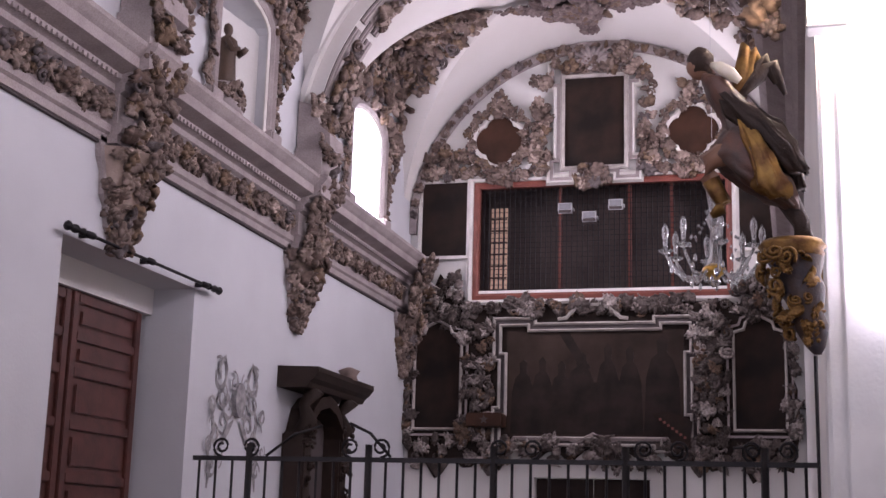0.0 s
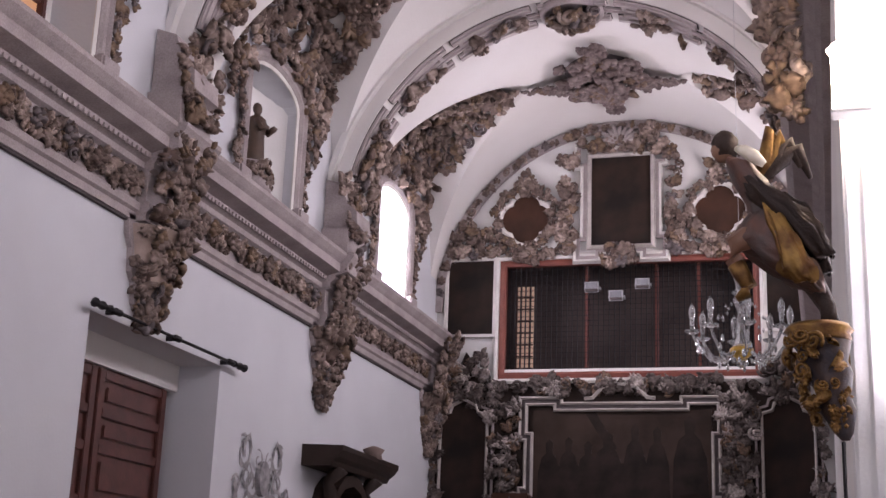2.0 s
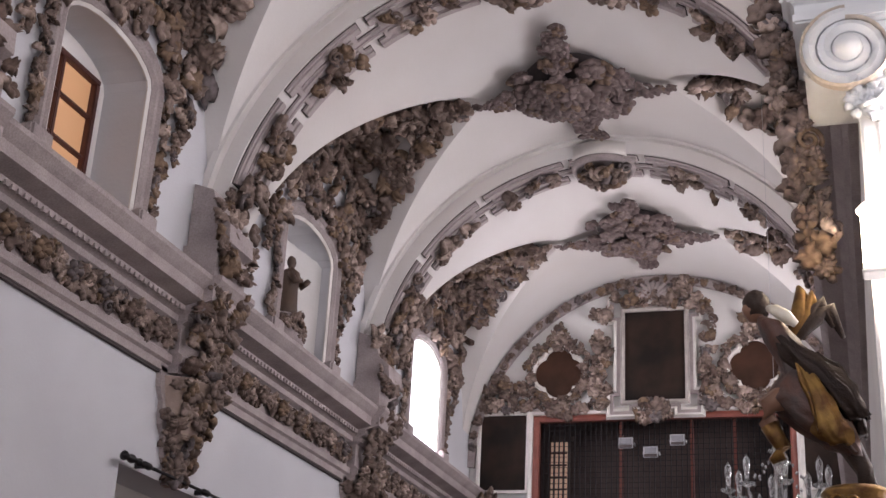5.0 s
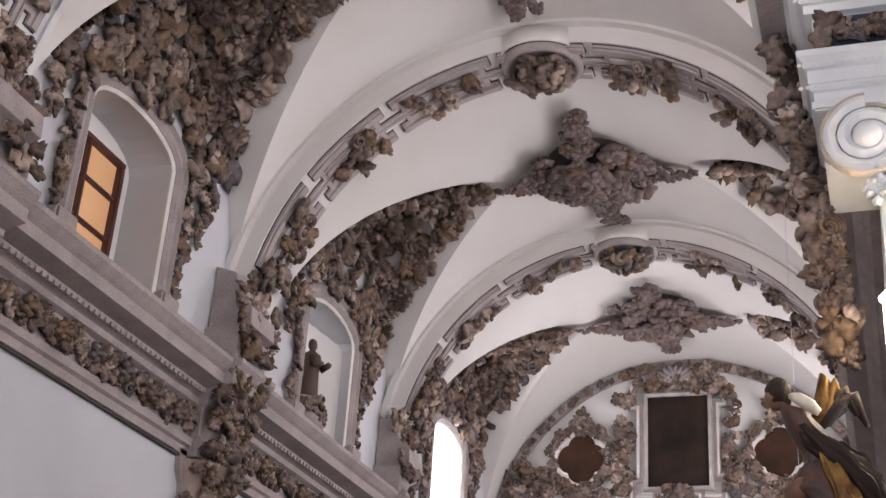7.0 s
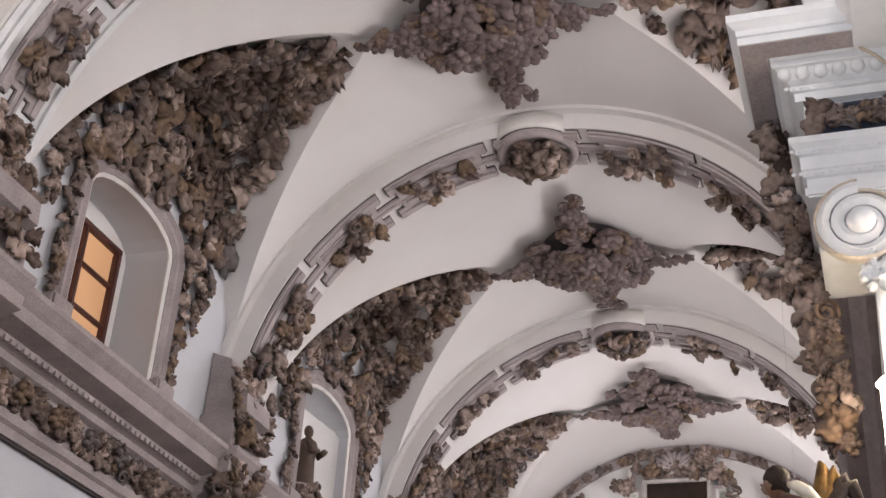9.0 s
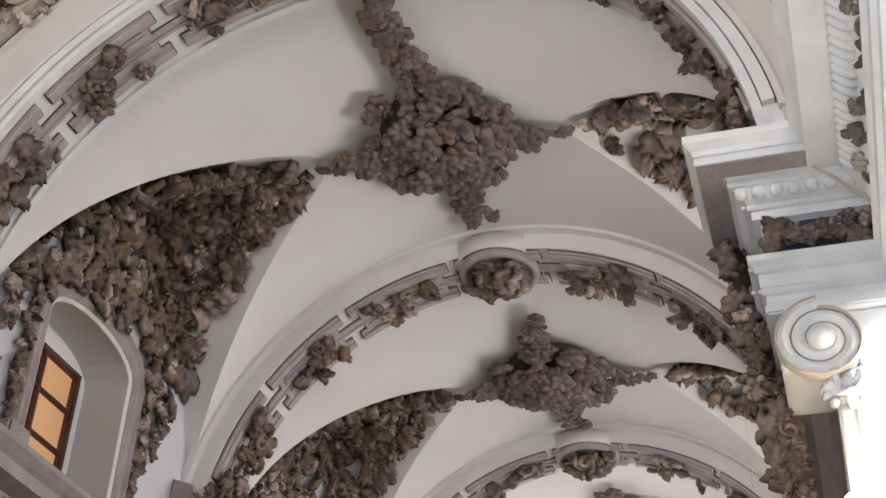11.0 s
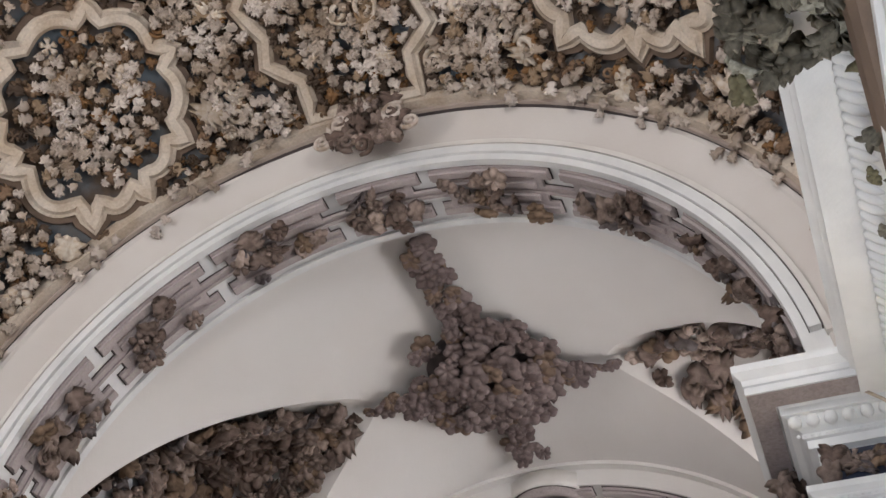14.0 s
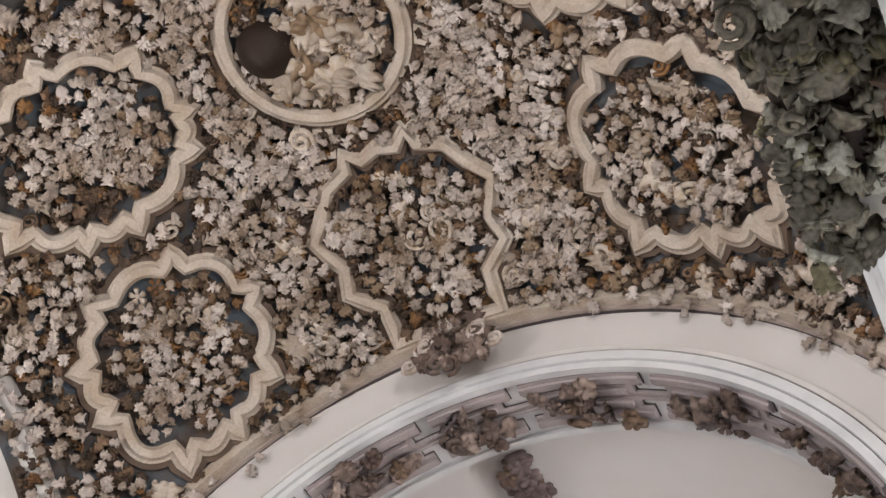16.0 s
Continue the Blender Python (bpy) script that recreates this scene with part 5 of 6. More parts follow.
hood = [(-1.0, 2.9), (-0.8, 3.3), (-0.5, 3.5), (-0.1, 3.58), (0.25, 3.5), (0.55, 3.3), (0.75, 2.9)]
part("arch_hood", sweep([(0.004, 0), (0.42, 0), (0.42, 0.2), (0.004, 0.2)], [(Vector((0, a, b)), Vector((1, 0, 0)), Vector((0, 0, 1))) for a, b in hood]), OLDWOOD, ae)
part("dark_panel", boxed(0.004, 0.08, -0.82, 0.6, 0, 3.4), DARK, ae)
dress(ae, [(Vector((XL + 0.42, 21.0 + RND.choice((-0.98, 0.77)) + RND.uniform(-0.16, 0.16), RND.uniform(0.8, 3.5))), Vector((1, -0.2, 0))) for _ in range(40)], 0.17, kit=stock(OLDWOOD), flowers=0.2)

# ---- iron railing ----
YR = 9.5
rl = thing("iron_railing", (-2.2, YR, 0), "black wrought iron railing with scrolled crests", "railing")
for z, h in ((2.07, 0.035), (0.15, 0.035)):
    part("rail", boxed(-2.35, 2.33, -0.02, 0.02, z, z + h), IRON, rl)
i = 0
x = -2.3
while x < 2.34:
    post = i % 7 == 3
    r = 0.028 if post else 0.011
    part("post" if post else "bar", mesh_of("bar", *tube([(x, 0, 0), (x, 0, 2.2 if post else 2.08)], [r, r], 6), IRON, True), None, rl)
    x += 0.1375
    i += 1


def spiral(cx, cz, r, s, a0=-1.57):
    return [(cx + s * r * (1 - 0.75 * k / 18) * math.cos(a0 + 1.6 * 6.283 * k / 18), 0, cz + r * (1 - 0.75 * k / 18) * math.sin(a0 + 1.6 * 6.283 * k / 18)) for k in range(19)]


for c in (-2.0, -0.95, 0.2, 1.25, 2.0):
    for s in (-1, 1):
        part("crest_scroll", mesh_of("crest_scroll", *tube(spiral(c + s * 0.12, 2.18, 0.075, s), [0.011] * 19, 5), IRON, True), None, rl)
for a, b in (((-1.75, 2.11), (-1.3, 2.34)), ((-0.75, 2.11), (-1.08, 2.36)), ((1.9, 2.11), (1.75, 2.2))):
    mid = ((a[0] + b[0]) / 2, (a[1] + b[1]) / 2 + 0.05)
    part("crest_bow", mesh_of("crest_bow", *tube([(a[0], 0, a[1]), (mid[0], 0, mid[1]), (b[0], 0, b[1])], [0.012] * 3, 5), IRON, True), None, rl)

# ---- crystal chandelier ----
GLASS = bpy.data.materials.new("crystal")
GLASS.use_nodes = True
gb = GLASS.node_tree.nodes["Principled BSDF"]
gb.inputs["Base Color"].default_value, gb.inputs["Roughness"].default_value, gb.inputs["Transmission Weight"].default_value = (0.92, 0.95, 0.96, 1), 0.08, 0.85
lus = thing("chandelier", (-1.05, 18.0, 4.95), "clear crystal chandelier with glass candle arms and drops", "chandelier")
part("stem", mesh_of("stem", *lathe([(0.03, 0.0), (0.1, 0.06), (0.05, 0.16), (0.14, 0.3), (0.06, 0.45), (0.05, 0.8), (0.11, 0.95), (0.05, 1.05), (0.1, 1.35), (0.03, 1.45)], 12), GLASS, True), None, lus)
part("gilt_core", mesh_of("gilt_core", *lathe([(0.04, 0.1), (0.16, 0.2), (0.16, 0.26), (0.03, 0.32)], 12), GOLD, True), None, lus)
part("chain", mesh_of("chain", *tube([(0, 0, 1.45), (0, 0, 6.8)], [0.003, 0.003], 5), STEEL), None, lus)
for k in range(8):
    a = 2 * math.pi * k / 8 + 0.2
    dx, dy = math.cos(a), math.sin(a)
    arm = part("arm", mesh_of("arm", *tube([(0.08 * dx, 0.08 * dy, 0.28), (0.25 * dx, 0.25 * dy, 0.12), (0.45 * dx, 0.45 * dy, 0.14), (0.6 * dx, 0.6 * dy, 0.35), (0.66 * dx, 0.66 * dy, 0.45)], [0.025, 0.03, 0.028, 0.024, 0.02], 6), GLASS, True), None, lus)
    part("candle_cup", mesh_of("candle_cup", *moved(lathe([(0.02, 0), (0.1, 0.04), (0.11, 0.06), (0.03, 0.07), (0.035, 0.22), (0.05, 0.28), (0.045, 0.36), (0.008, 0.44)], 10), Matrix.Translation((0.66 * dx, 0.66 * dy, 0.44))), GLASS, True), None, arm)
    for q in range(4):
        b = a + 0.5 * (q - 1.5) / 3
        rr = 0.3 + 0.11 * q
        part("drop", mesh_of("drop", *moved(lathe([(0.004, -0.09), (0.026, -0.05), (0.018, 0), (0.003, 0.03)], 6), Matrix.Translation((rr * math.cos(b), rr * math.sin(b), 0.08 + 0.08 * q))), GLASS), None, arm)
    for q in range(5):
        t = q / 4
        part("bead", mesh_of("bead", *moved(lathe([(0.003, -0.03), (0.02, 0), (0.003, 0.03)], 6), Matrix.Translation((dx * (0.1 + 0.4 * t), dy * (0.1 + 0.4 * t), 1.05 - 0.45 * t - 0.12 * math.sin(math.pi * t)))), GLASS), None, arm)


# ---- crossing: sail vault stucco ----
def sail_loop(pts, profile, closed=True, lift=0.0):
    """A moulding along a loop of plan offsets (u, v) on the sail vault; profile is (outward, inward height)."""
    P = [sail_point(u, v, lift) for u, v in pts]
    n = len(P)
    cen = sum((p for p, _ in P), Vector()) / n
    path = []
    for i, (p, nn) in enumerate(P):
        a, b = (P[i - 1][0], P[(i + 1) % n][0]) if closed else (P[max(i - 1, 0)][0], P[min(i + 1, n - 1)][0])
        t = (b - a).normalized()
        side = t.cross(nn).normalized()
        if closed and side.dot(p - cen) < 0:
            side = -side
        path.append((p, side, -nn))
    return sweep(profile, path, closed_path=closed)


def cartouche(cu, cv, barbs, size=1.0):
    """A frame of convex lobes with a pointed barb where two lobes meet; barbs: their bearings in degrees and reach."""
    out, n = [], len(barbs)
    for i, (a0, r0) in enumerate(barbs):
        a1, r1 = barbs[(i + 1) % n]
        a1 += 360 if a1 <= a0 else 0
        k = 18
        for q in range(k):
            t = q / k
            dip = 0.27 * min(1, min(t, 1 - t) * 6.5) - 0.17 * math.sin(math.pi * t)
            r = size * (r0 + (r1 - r0) * t - dip)
            a = math.radians(a0 + (a1 - a0) * t)
            out.append((cu + r * math.cos(a), cv + r * math.sin(a)))
    return out


SF = [(-0.09, -0.02), (-0.09, 0.1), (-0.05, 0.15), (0.03, 0.15), (0.06, 0.11), (0.09, 0.1), (0.09, -0.02)]
SG = [(0.09, -0.02), (0.09, 0.07), (0.15, 0.06), (0.16, -0.02)]
UMB = material("brown_fillet", (0.15, 0.10, 0.07), 0.7, second=(0.09, 0.06, 0.045), scale=5, bump=0.2)
sv = thing("sail_stucco", SAIL_C, "cream curving stucco frames over the crossing vault", "stucco relief")


def sail_part(name, bm, mat):
    bmesh.ops.translate(bm, verts=bm.verts, vec=-Vector(sv.location))
    return part(name, bm, mat, sv)


EIGHT = [(22.5 + 45 * k, 1.04) for k in range(8)]
FRAMES = [cartouche(-2.72, 2.45, [(-71, 0.94), (-6, 0.95), (43, 1.05), (75, 1.02), (108, 0.97), (177, 0.9), (207, 1.06), (237, 1.1)]),
          cartouche(2.95, 2.22, [(-64, 1.06), (-19, 1.08), (20, 1.0), (52, 0.98), (87, 0.92), (128, 1.16), (160, 1.02), (241, 0.97)]),
          cartouche(-2.6, 0.2, [(-84, 1.05), (-33, 1.13), (10, 1.12), (32, 1.1), (88, 1.0), (118, 0.98), (160, 1.06), (200, 1.05), (240, 1.04)]),
          cartouche(2.65, -0.1, EIGHT), cartouche(0, -2.5, EIGHT)]
CU, CV = -0.03, 0.25   # middle of the crown circle
CIRCLE = [(0.93 * math.cos(2 * math.pi * k / 48) + CU, 0.93 * math.sin(2 * math.pi * k / 48) + CV) for k in range(48)]
for f in FRAMES + [CIRCLE]:
    sail_part("curved_frame", sail_loop(f, SF), CREAM)
    sail_part("frame_fillet", sail_loop(f, SG), UMB)
HALF = [(-0.3, 3.46), (-0.62, 3.46), (-0.6, 3.3), (-0.62, 3.1), (-0.78, 2.98), (-0.93, 2.86), (-0.86, 2.62), (-0.98, 2.4), (-1.06, 2.25), (-0.86, 2.05), (-0.7, 1.82), (-0.42, 1.72), (-0.36, 1.55), (-0.2, 1.68), (0, 1.62),
        (0.2, 1.68), (0.36, 1.55), (0.42, 1.72), (0.7, 1.82), (0.86, 2.05), (1.06, 2.25), (0.98, 2.4), (0.86, 2.62), (0.93, 2.86), (0.78, 2.98), (0.62, 3.1), (0.6, 3.3), (0.62, 3.46), (0.3, 3.46)]
sail_part("curved_frame", sail_loop(HALF, SF, closed=False), CREAM)
sail_part("frame_fillet", sail_loop(HALF, [(-a, b) for a, b in SG], closed=False), UMB)
sail_part("frame_fillet", sail_loop(HALF, SG, closed=False), UMB)
for k in range(8):
    a = 2 * math.pi * k / 8 + 0.39
    u, v = 1.06 * math.cos(a) + CU, 1.06 * math.sin(a) + CV
    sail_part("frame_tab", sail_loop([(u - 0.08 * math.sin(a), v + 0.08 * math.cos(a)), (u * 1.22 - 0.08 * math.sin(a), v * 1.22 + 0.08 * math.cos(a)), (u * 1.22 + 0.08 * math.sin(a), v * 1.22 - 0.08 * math.cos(a)), (u + 0.08 * math.sin(a), v - 0.08 * math.cos(a))], [(-0.03, 0), (-0.03, 0.12), (0.03, 0.12), (0.03, 0)]), CREAM)

ALL_F = [(f, 0.1) for f in FRAMES] + [(CIRCLE, 0.1), (HALF, 0.1)]
NP = [np.array(f) for f, _ in ALL_F]


def near_frame(u, v, d):
    return any(((q[:, 0] - u) ** 2 + (q[:, 1] - v) ** 2).min() < d * d for q in NP)


def sail_spots(n, u0, u1, v0, v1, d=0.14):
    out = []
    while len(out) < n:
        u, v = RND.uniform(u0, u1), RND.uniform(v0, v1)
        if near_frame(u, v, d):
            continue
        p, nn = sail_point(u, v, RND.uniform(0.02, 0.1))
        out.append((p, -nn))
    return out


def sail_sprays(n, u0, u1, v0, v1):
    """Sprays of pale leaves: each a short stem with leaves to both sides and one at its tip."""
    items = []
    while len(items) < n * 6:
        u, v = RND.uniform(u0, u1), RND.uniform(v0, v1)
        if near_frame(u, v, 0.16):
            continue
        turn = RND.uniform(0, 6.283)
        long = RND.uniform(0.075, 0.11)
        lift = RND.uniform(0.09, 0.15)
        for k in range(6):
            side = 0 if k == 5 else (1 if k % 2 else -1)
            at = long * (k - 2.2)
            a = turn + side * RND.uniform(0.7, 1.1)
            du = at * math.cos(turn) - side * 0.075 * math.sin(turn)
            dv = at * math.sin(turn) + side * 0.075 * math.cos(turn)
            if near_frame(u + du, v + dv, 0.13):
                continue
            p, nn = sail_point(u + du, v + dv, lift + RND.uniform(-0.02, 0.03))
            flat = Vector((math.cos(a), math.sin(a), 0))
            way = (flat - nn * flat.dot(nn)).normalized()
            up = (-nn + Vector((RND.uniform(-0.3, 0.3), RND.uniform(-0.3, 0.3), RND.uniform(-0.3, 0.3)))).normalized()
            way = (way - up * way.dot(up)).normalized()
            size = RND.uniform(0.13, 0.2)
            m = Matrix.Translation(p) @ Matrix((way, up.cross(way), up)).transposed().to_4x4() @ Matrix.Diagonal((size, size * 0.85, size, 1))
            items.append((RND.choice(SAILSTOCK[0]), m))
    return items


def joined_at(name, items, mat):
    vs, fs, n0, cache = [], [], 0, {}
    for me, m in items:
        if me.name not in cache:
            co = np.empty(len(me.vertices) * 3)
            me.vertices.foreach_get("co", co)
            cache[me.name] = (np.c_[co.reshape(-1, 3), np.ones(len(me.vertices))], [tuple(f.vertices) for f in me.polygons])
        co, faces = cache[me.name]
        vs.append((co @ np.array(m).T)[:, :3])
        fs += [tuple(i + n0 for i in f) for f in faces]
        n0 += len(co)
    return mesh_of(name, np.concatenate(vs), fs, mat, True)


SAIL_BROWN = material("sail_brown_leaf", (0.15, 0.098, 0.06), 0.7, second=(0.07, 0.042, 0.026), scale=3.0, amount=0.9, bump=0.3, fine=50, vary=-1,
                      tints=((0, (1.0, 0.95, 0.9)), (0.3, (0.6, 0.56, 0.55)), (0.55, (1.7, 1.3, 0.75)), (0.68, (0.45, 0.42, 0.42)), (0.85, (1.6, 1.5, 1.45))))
tagged(part("sail_foliage", joined_at("sail_foliage", sail_sprays(470, -4.3, 4.4, -1.3, 3.5), SAIL_LEAF), None), "pale cream stucco leaf sprays covering the crossing vault", "foliage relief", kind="stuff")
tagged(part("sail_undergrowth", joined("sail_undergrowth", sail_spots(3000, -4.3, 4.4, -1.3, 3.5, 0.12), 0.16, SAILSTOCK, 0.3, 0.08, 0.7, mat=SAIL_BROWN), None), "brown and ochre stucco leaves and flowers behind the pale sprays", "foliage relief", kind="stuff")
tagged(part("sail_foliage_rear", joined("sail_foliage_rear", sail_spots(700, -4.3, 4.4, -3.5, -1.3), 0.24, SAILSTOCK, 0.14, 0.05, 0.6), None), "dense cream, brown and blue stucco leaves covering the crossing vault", "foliage relief", kind="stuff")
SAILOBJ = material("sail_scroll", (0.50, 0.45, 0.40), 0.65, second=(0.36, 0.27, 0.18), scale=5, amount=0.8, bump=0.25,
                   tints=((0, (1.15, 1.12, 1.1)), (0.35, (0.6, 0.47, 0.34)), (0.5, (1.3, 1.28, 1.25)), (0.8, (0.85, 0.8, 0.75))))
KIT2 = stock(SAILOBJ)
dress(sv, sail_spots(150, -4.0, 4.0, 0.3, 3.5, 0.2), 0.27, kit=KIT2, flowers=0.3, scrolls=0.4, tilt=0.3)
for k in range(26):               # the crown rose inside the circle
    r, a = 0.62 * math.sqrt(RND.random()), RND.uniform(0, 6.283)
    p, nn = sail_point(r * math.cos(a) + CU, r * math.sin(a) + CV, 0.12)
    dress(sv, [(p, -nn)], 0.36, kit=KIT2, flowers=0.1, scrolls=0.05)
hub = thing("crown_rose", sail_point(-0.52, 0.2, 0.22)[0], "dark pendant rose at the crown of the sail vault", "rose")
part("rose_core", mesh_of("rose_core", *lathe([(0.3, 0.2), (0.32, 0.05), (0.24, -0.1), (0.1, -0.2), (0.02, -0.24)], 14), OLDWOOD, True), None, hub)

# side arches of the crossing
for nm, x0, x1 in (("arch_west", -8.72, -8.02), ("arch_east", 0.2, 0.9)):
    path = []
    for i in range(41):
        a = math.pi * i / 40
        path.append((Vector((0, 4.4, 7.7)), Vector((1, 0, 0)), Vector((0, -math.cos(a), math.sin(a)))))
    tagged(part(nm, sweep([(x0, 4.08), (x1, 4.08), (x1, 4.3), (x0, 4.3)], path), PALE), "pale plastered side arch of the crossing", "arch", kind="structure")

# ---- east pier with its capital and entablature ----
ENT = [(-0.45, 6.14), (0.02, 6.14), (0.02, 6.26), (0.04, 6.27), (0.04, 6.31), (0.05, 6.32), (0.05, 6.41), (0.075, 6.42), (0.075, 6.46), (0.11, 6.49), (0.11, 6.535), (0, 6.56), (0, 6.84), (0.05, 6.85), (0.05, 6.915),
       (0.075, 6.92), (0.075, 6.955), (0.06, 6.965), (0.1, 6.99), (0.15, 7.05), (0.18, 7.055), (0.18, 7.11), (0.19, 7.13), (0.37, 7.13), (0.37, 7.185), (0.355, 7.19), (0.375, 7.2), (0.38, 7.24), (0.43, 7.285), (0.43, 7.34), (-0.45, 7.36)]
pier = thing("east_pier", (0.5, 7.0, 0), "white stucco pier with a scrolled capital and rich entablature", "pier")


def pp(name, bm, mat, label=""):
    bmesh.ops.translate(bm, verts=bm.verts, vec=-Vector(pier.location))
    return part(name, bm, mat, pier, label)


pp("shaft", boxed(0.15, 0.896, 7.38, 8.01, 0, 5.7, bevel=0.02), WHITE)
pp("shaft_panel", boxed(0.25, 0.80, 7.355, 7.379, 0.5, 5.4, bevel=0.01), WHITE)
UP = Vector((0, 0, 1))
pp("entablature", sweep(ENT, [(Vector((0.895, 7.4, 0)), Vector((0, -1, 0)), UP), (Vector((-0.17, 7.4, 0)), Vector((-1, -1, 0)), UP), (Vector((-0.17, 8.3, 0)), Vector((-1, 0, 0)), UP)]), WHITE)
pp("corona_soffit", sweep([(0.2, 7.121), (0.362, 7.121), (0.362, 7.127), (0.2, 7.127)], [(Vector((0.895, 7.4, 0)), Vector((0, -1, 0)), UP), (Vector((-0.17, 7.4, 0)), Vector((-1, -1, 0)), UP), (Vector((-0.17, 8.3, 0)), Vector((-1, 0, 0)), UP)]), STUCCO, "mauve painted underside of the cornice")
SIDE = [(-0.28, 6.14), (0.05, 6.14), (0.05, 6.26), (0.08, 6.3), (0.08, 6.44), (0.11, 6.5), (0, 6.56), (0, 6.84), (0.06, 6.86), (0.1, 6.94), (0.22, 7.06), (0.24, 7.1), (0.44, 7.1), (0.44, 7.17), (0.47, 7.19), (0.47, 7.24), (0.52, 7.28), (0.52, 7.34), (-0.28, 7.36)]
pp("side_entablature", sweep(SIDE, [(Vector((0.62, y, 0)), Vector((-1, 0, 0)), UP) for y in (-4.0, 7.395)]), WHITE)
pp("frieze_ground", boxed(-0.14, 0.88, 7.394, 7.398, 6.57, 6.83), BLUE, "blue painted ground of the frieze")
dress(pier, [(Vector((-0.12 + 0.98 * (i + RND.random()) / 34, 7.37, RND.uniform(6.59, 6.81))), Vector((0, -1, -0.2))) for i in range(34)], 0.13, flowers=0.25, scrolls=0.15)
for i in range(26):
    x = -0.28 + 1.16 * i / 26
    for y1, z in ((7.329, 6.925), (7.329, 6.427), (7.364, 6.277)):
        pp("bead", boxed(x, x + 0.028, y1 - 0.016, y1, z, z + 0.026, bevel=0.006), WHITE)
OVA = mesh_of("egg", *lathe([(0.005, -0.055), (0.03, -0.03), (0.036, 0.0), (0.03, 0.035), (0.02, 0.05)], 8), WHITE, True)
for i in range(10):
    o = part("egg", OVA, None, pier)
    o.location, o.scale, o.rotation_euler = (-0.27 + 1.16 * i / 10 - 0.5, 7.265 - 7.0, 7.01), (1.25, 1.0, 0.9), (0.5, 0, 0)
for i in range(52):
    o = part("egg", OVA, None, pier)
    o.location, o.scale, o.rotation_euler = (0.455 - 0.5, 2.9 + 4.2 * i / 51 - 7.0, 7.015), (1.1, 1.15, 1.9), (0, -0.8, 0)
pp("abacus", boxed(-0.2, 0.89, 7.24, 8.0, 6.05, 6.135, bevel=0.015), WHITE)
pp("capital_block", boxed(-0.15, 0.89, 7.3, 7.99, 5.7, 6.05, bevel=0.02), WHITE)


def volute(cx, cz, r, y, w=0.028, turns=2.2, tight=0.8):
    n = 40
    path = []
    for i in range(n + 1):
        a = 1.57 + turns * 6.283 * i / n
        q = r * (1 - tight * i / n)
        path.append((Vector((cx + q * math.cos(a), y, cz + q * math.sin(a))), Vector((math.cos(a), 0, math.sin(a))), Vector((0, -1, 0))))
    return sweep([(-w, 0), (-w, 0.05), (0, 0.075), (w, 0.05), (w, 0)], path)


pp("volute", volute(0.11, 5.84, 0.25, 7.3, 0.04), WHITE)
pp("volute_rim", volute(0.11, 5.84, 0.29, 7.296, 0.01, 1.0, 0.25), CREAM, "thin cream rim of the volute")
eye_v, eye_f = lathe([(0.01, -0.075), (0.045, -0.06), (0.06, -0.02), (0.06, 0.02), (0.02, 0.05)], 12)
part("volute_eye", mesh_of("volute_eye", *moved((eye_v, eye_f), Matrix.Translation((0.11 - 0.5, 7.25 - 7.0, 5.84)) @ Matrix.Diagonal((1.5, 1.2, 1.5, 1)) @ Matrix.Rotation(-math.pi / 2, 4, "X")), WHITE, True), None, pier)
pp("volute", volute(0.72, 5.9, 0.17, 7.3), WHITE)
WHITELEAF = stock(WHITE)
dress(pier, [(Vector((RND.uniform(0.12, 0.8), 7.33, RND.uniform(5.3, 5.75))), Vector((0, -1, 0))) for _ in range(30)], 0.17, kit=WHITELEAF)
GREENISH = material("grey_green_leaf", (0.21, 0.195, 0.16), 0.6, second=(0.10, 0.09, 0.07), scale=6, amount=0.9, bump=0.3,
                    tints=((0, (0.7, 0.66, 0.6)), (0.35, (1.2, 1.15, 1.05)), (0.6, (0.5, 0.46, 0.4)), (0.78, (2.2, 2.25, 2.25)), (0.92, (0.9, 0.84, 0.55))))
GKIT = stock(GREENISH, 0.64, 0.46)
gar = thing("pier_garland", (-0.3, 7.4, 5.5), "grey-brown carved leaf garland down the edge of the pier", "garland")
dress(gar, [(Vector((-0.5 + 0.28 * t + RND.uniform(-0.09, 0.09), 8.0 + RND.uniform(-0.1, 0.1), 7.75 - 2.1 * t)), Vector((-0.4, -1, -0.2))) for t in [1.45 * i / 124 for i in range(125)]], 0.15, kit=LEAF, flowers=0.25)
part("garland_stem", mesh_of("garland_stem", *tube([(-0.2, 0.64, 2.25), (-0.05, 0.62, 1.2), (0.1, 0.62, 0.15)], [0.05, 0.08, 0.04], 8), OLDWOOD, True), None, gar)
spr = thing("springing_foliage", (0.3, 3.4, 6.85), "large grey-green and white carved leaves on the vault springing", "foliage relief")
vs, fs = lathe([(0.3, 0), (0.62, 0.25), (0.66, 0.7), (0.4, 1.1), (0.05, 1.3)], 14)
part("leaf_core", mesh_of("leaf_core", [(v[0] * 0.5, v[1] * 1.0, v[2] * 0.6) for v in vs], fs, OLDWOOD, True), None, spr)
pts = []
for i in range(250):
    a, t = RND.uniform(1.2, 5.0), RND.random()
    r = 0.5 + 0.2 * math.sin(math.pi * t)
    pts.append((Vector((0.3 + RND.uniform(-0.36, 0.4), 3.45 + RND.uniform(-0.9, 0.8), 6.75 + 0.55 * t * t)), Vector((-0.5, -0.2, -1))))
dress(spr, pts, 0.19, kit=GKIT, flowers=0.1, scrolls=0.05, tilt=0.7)
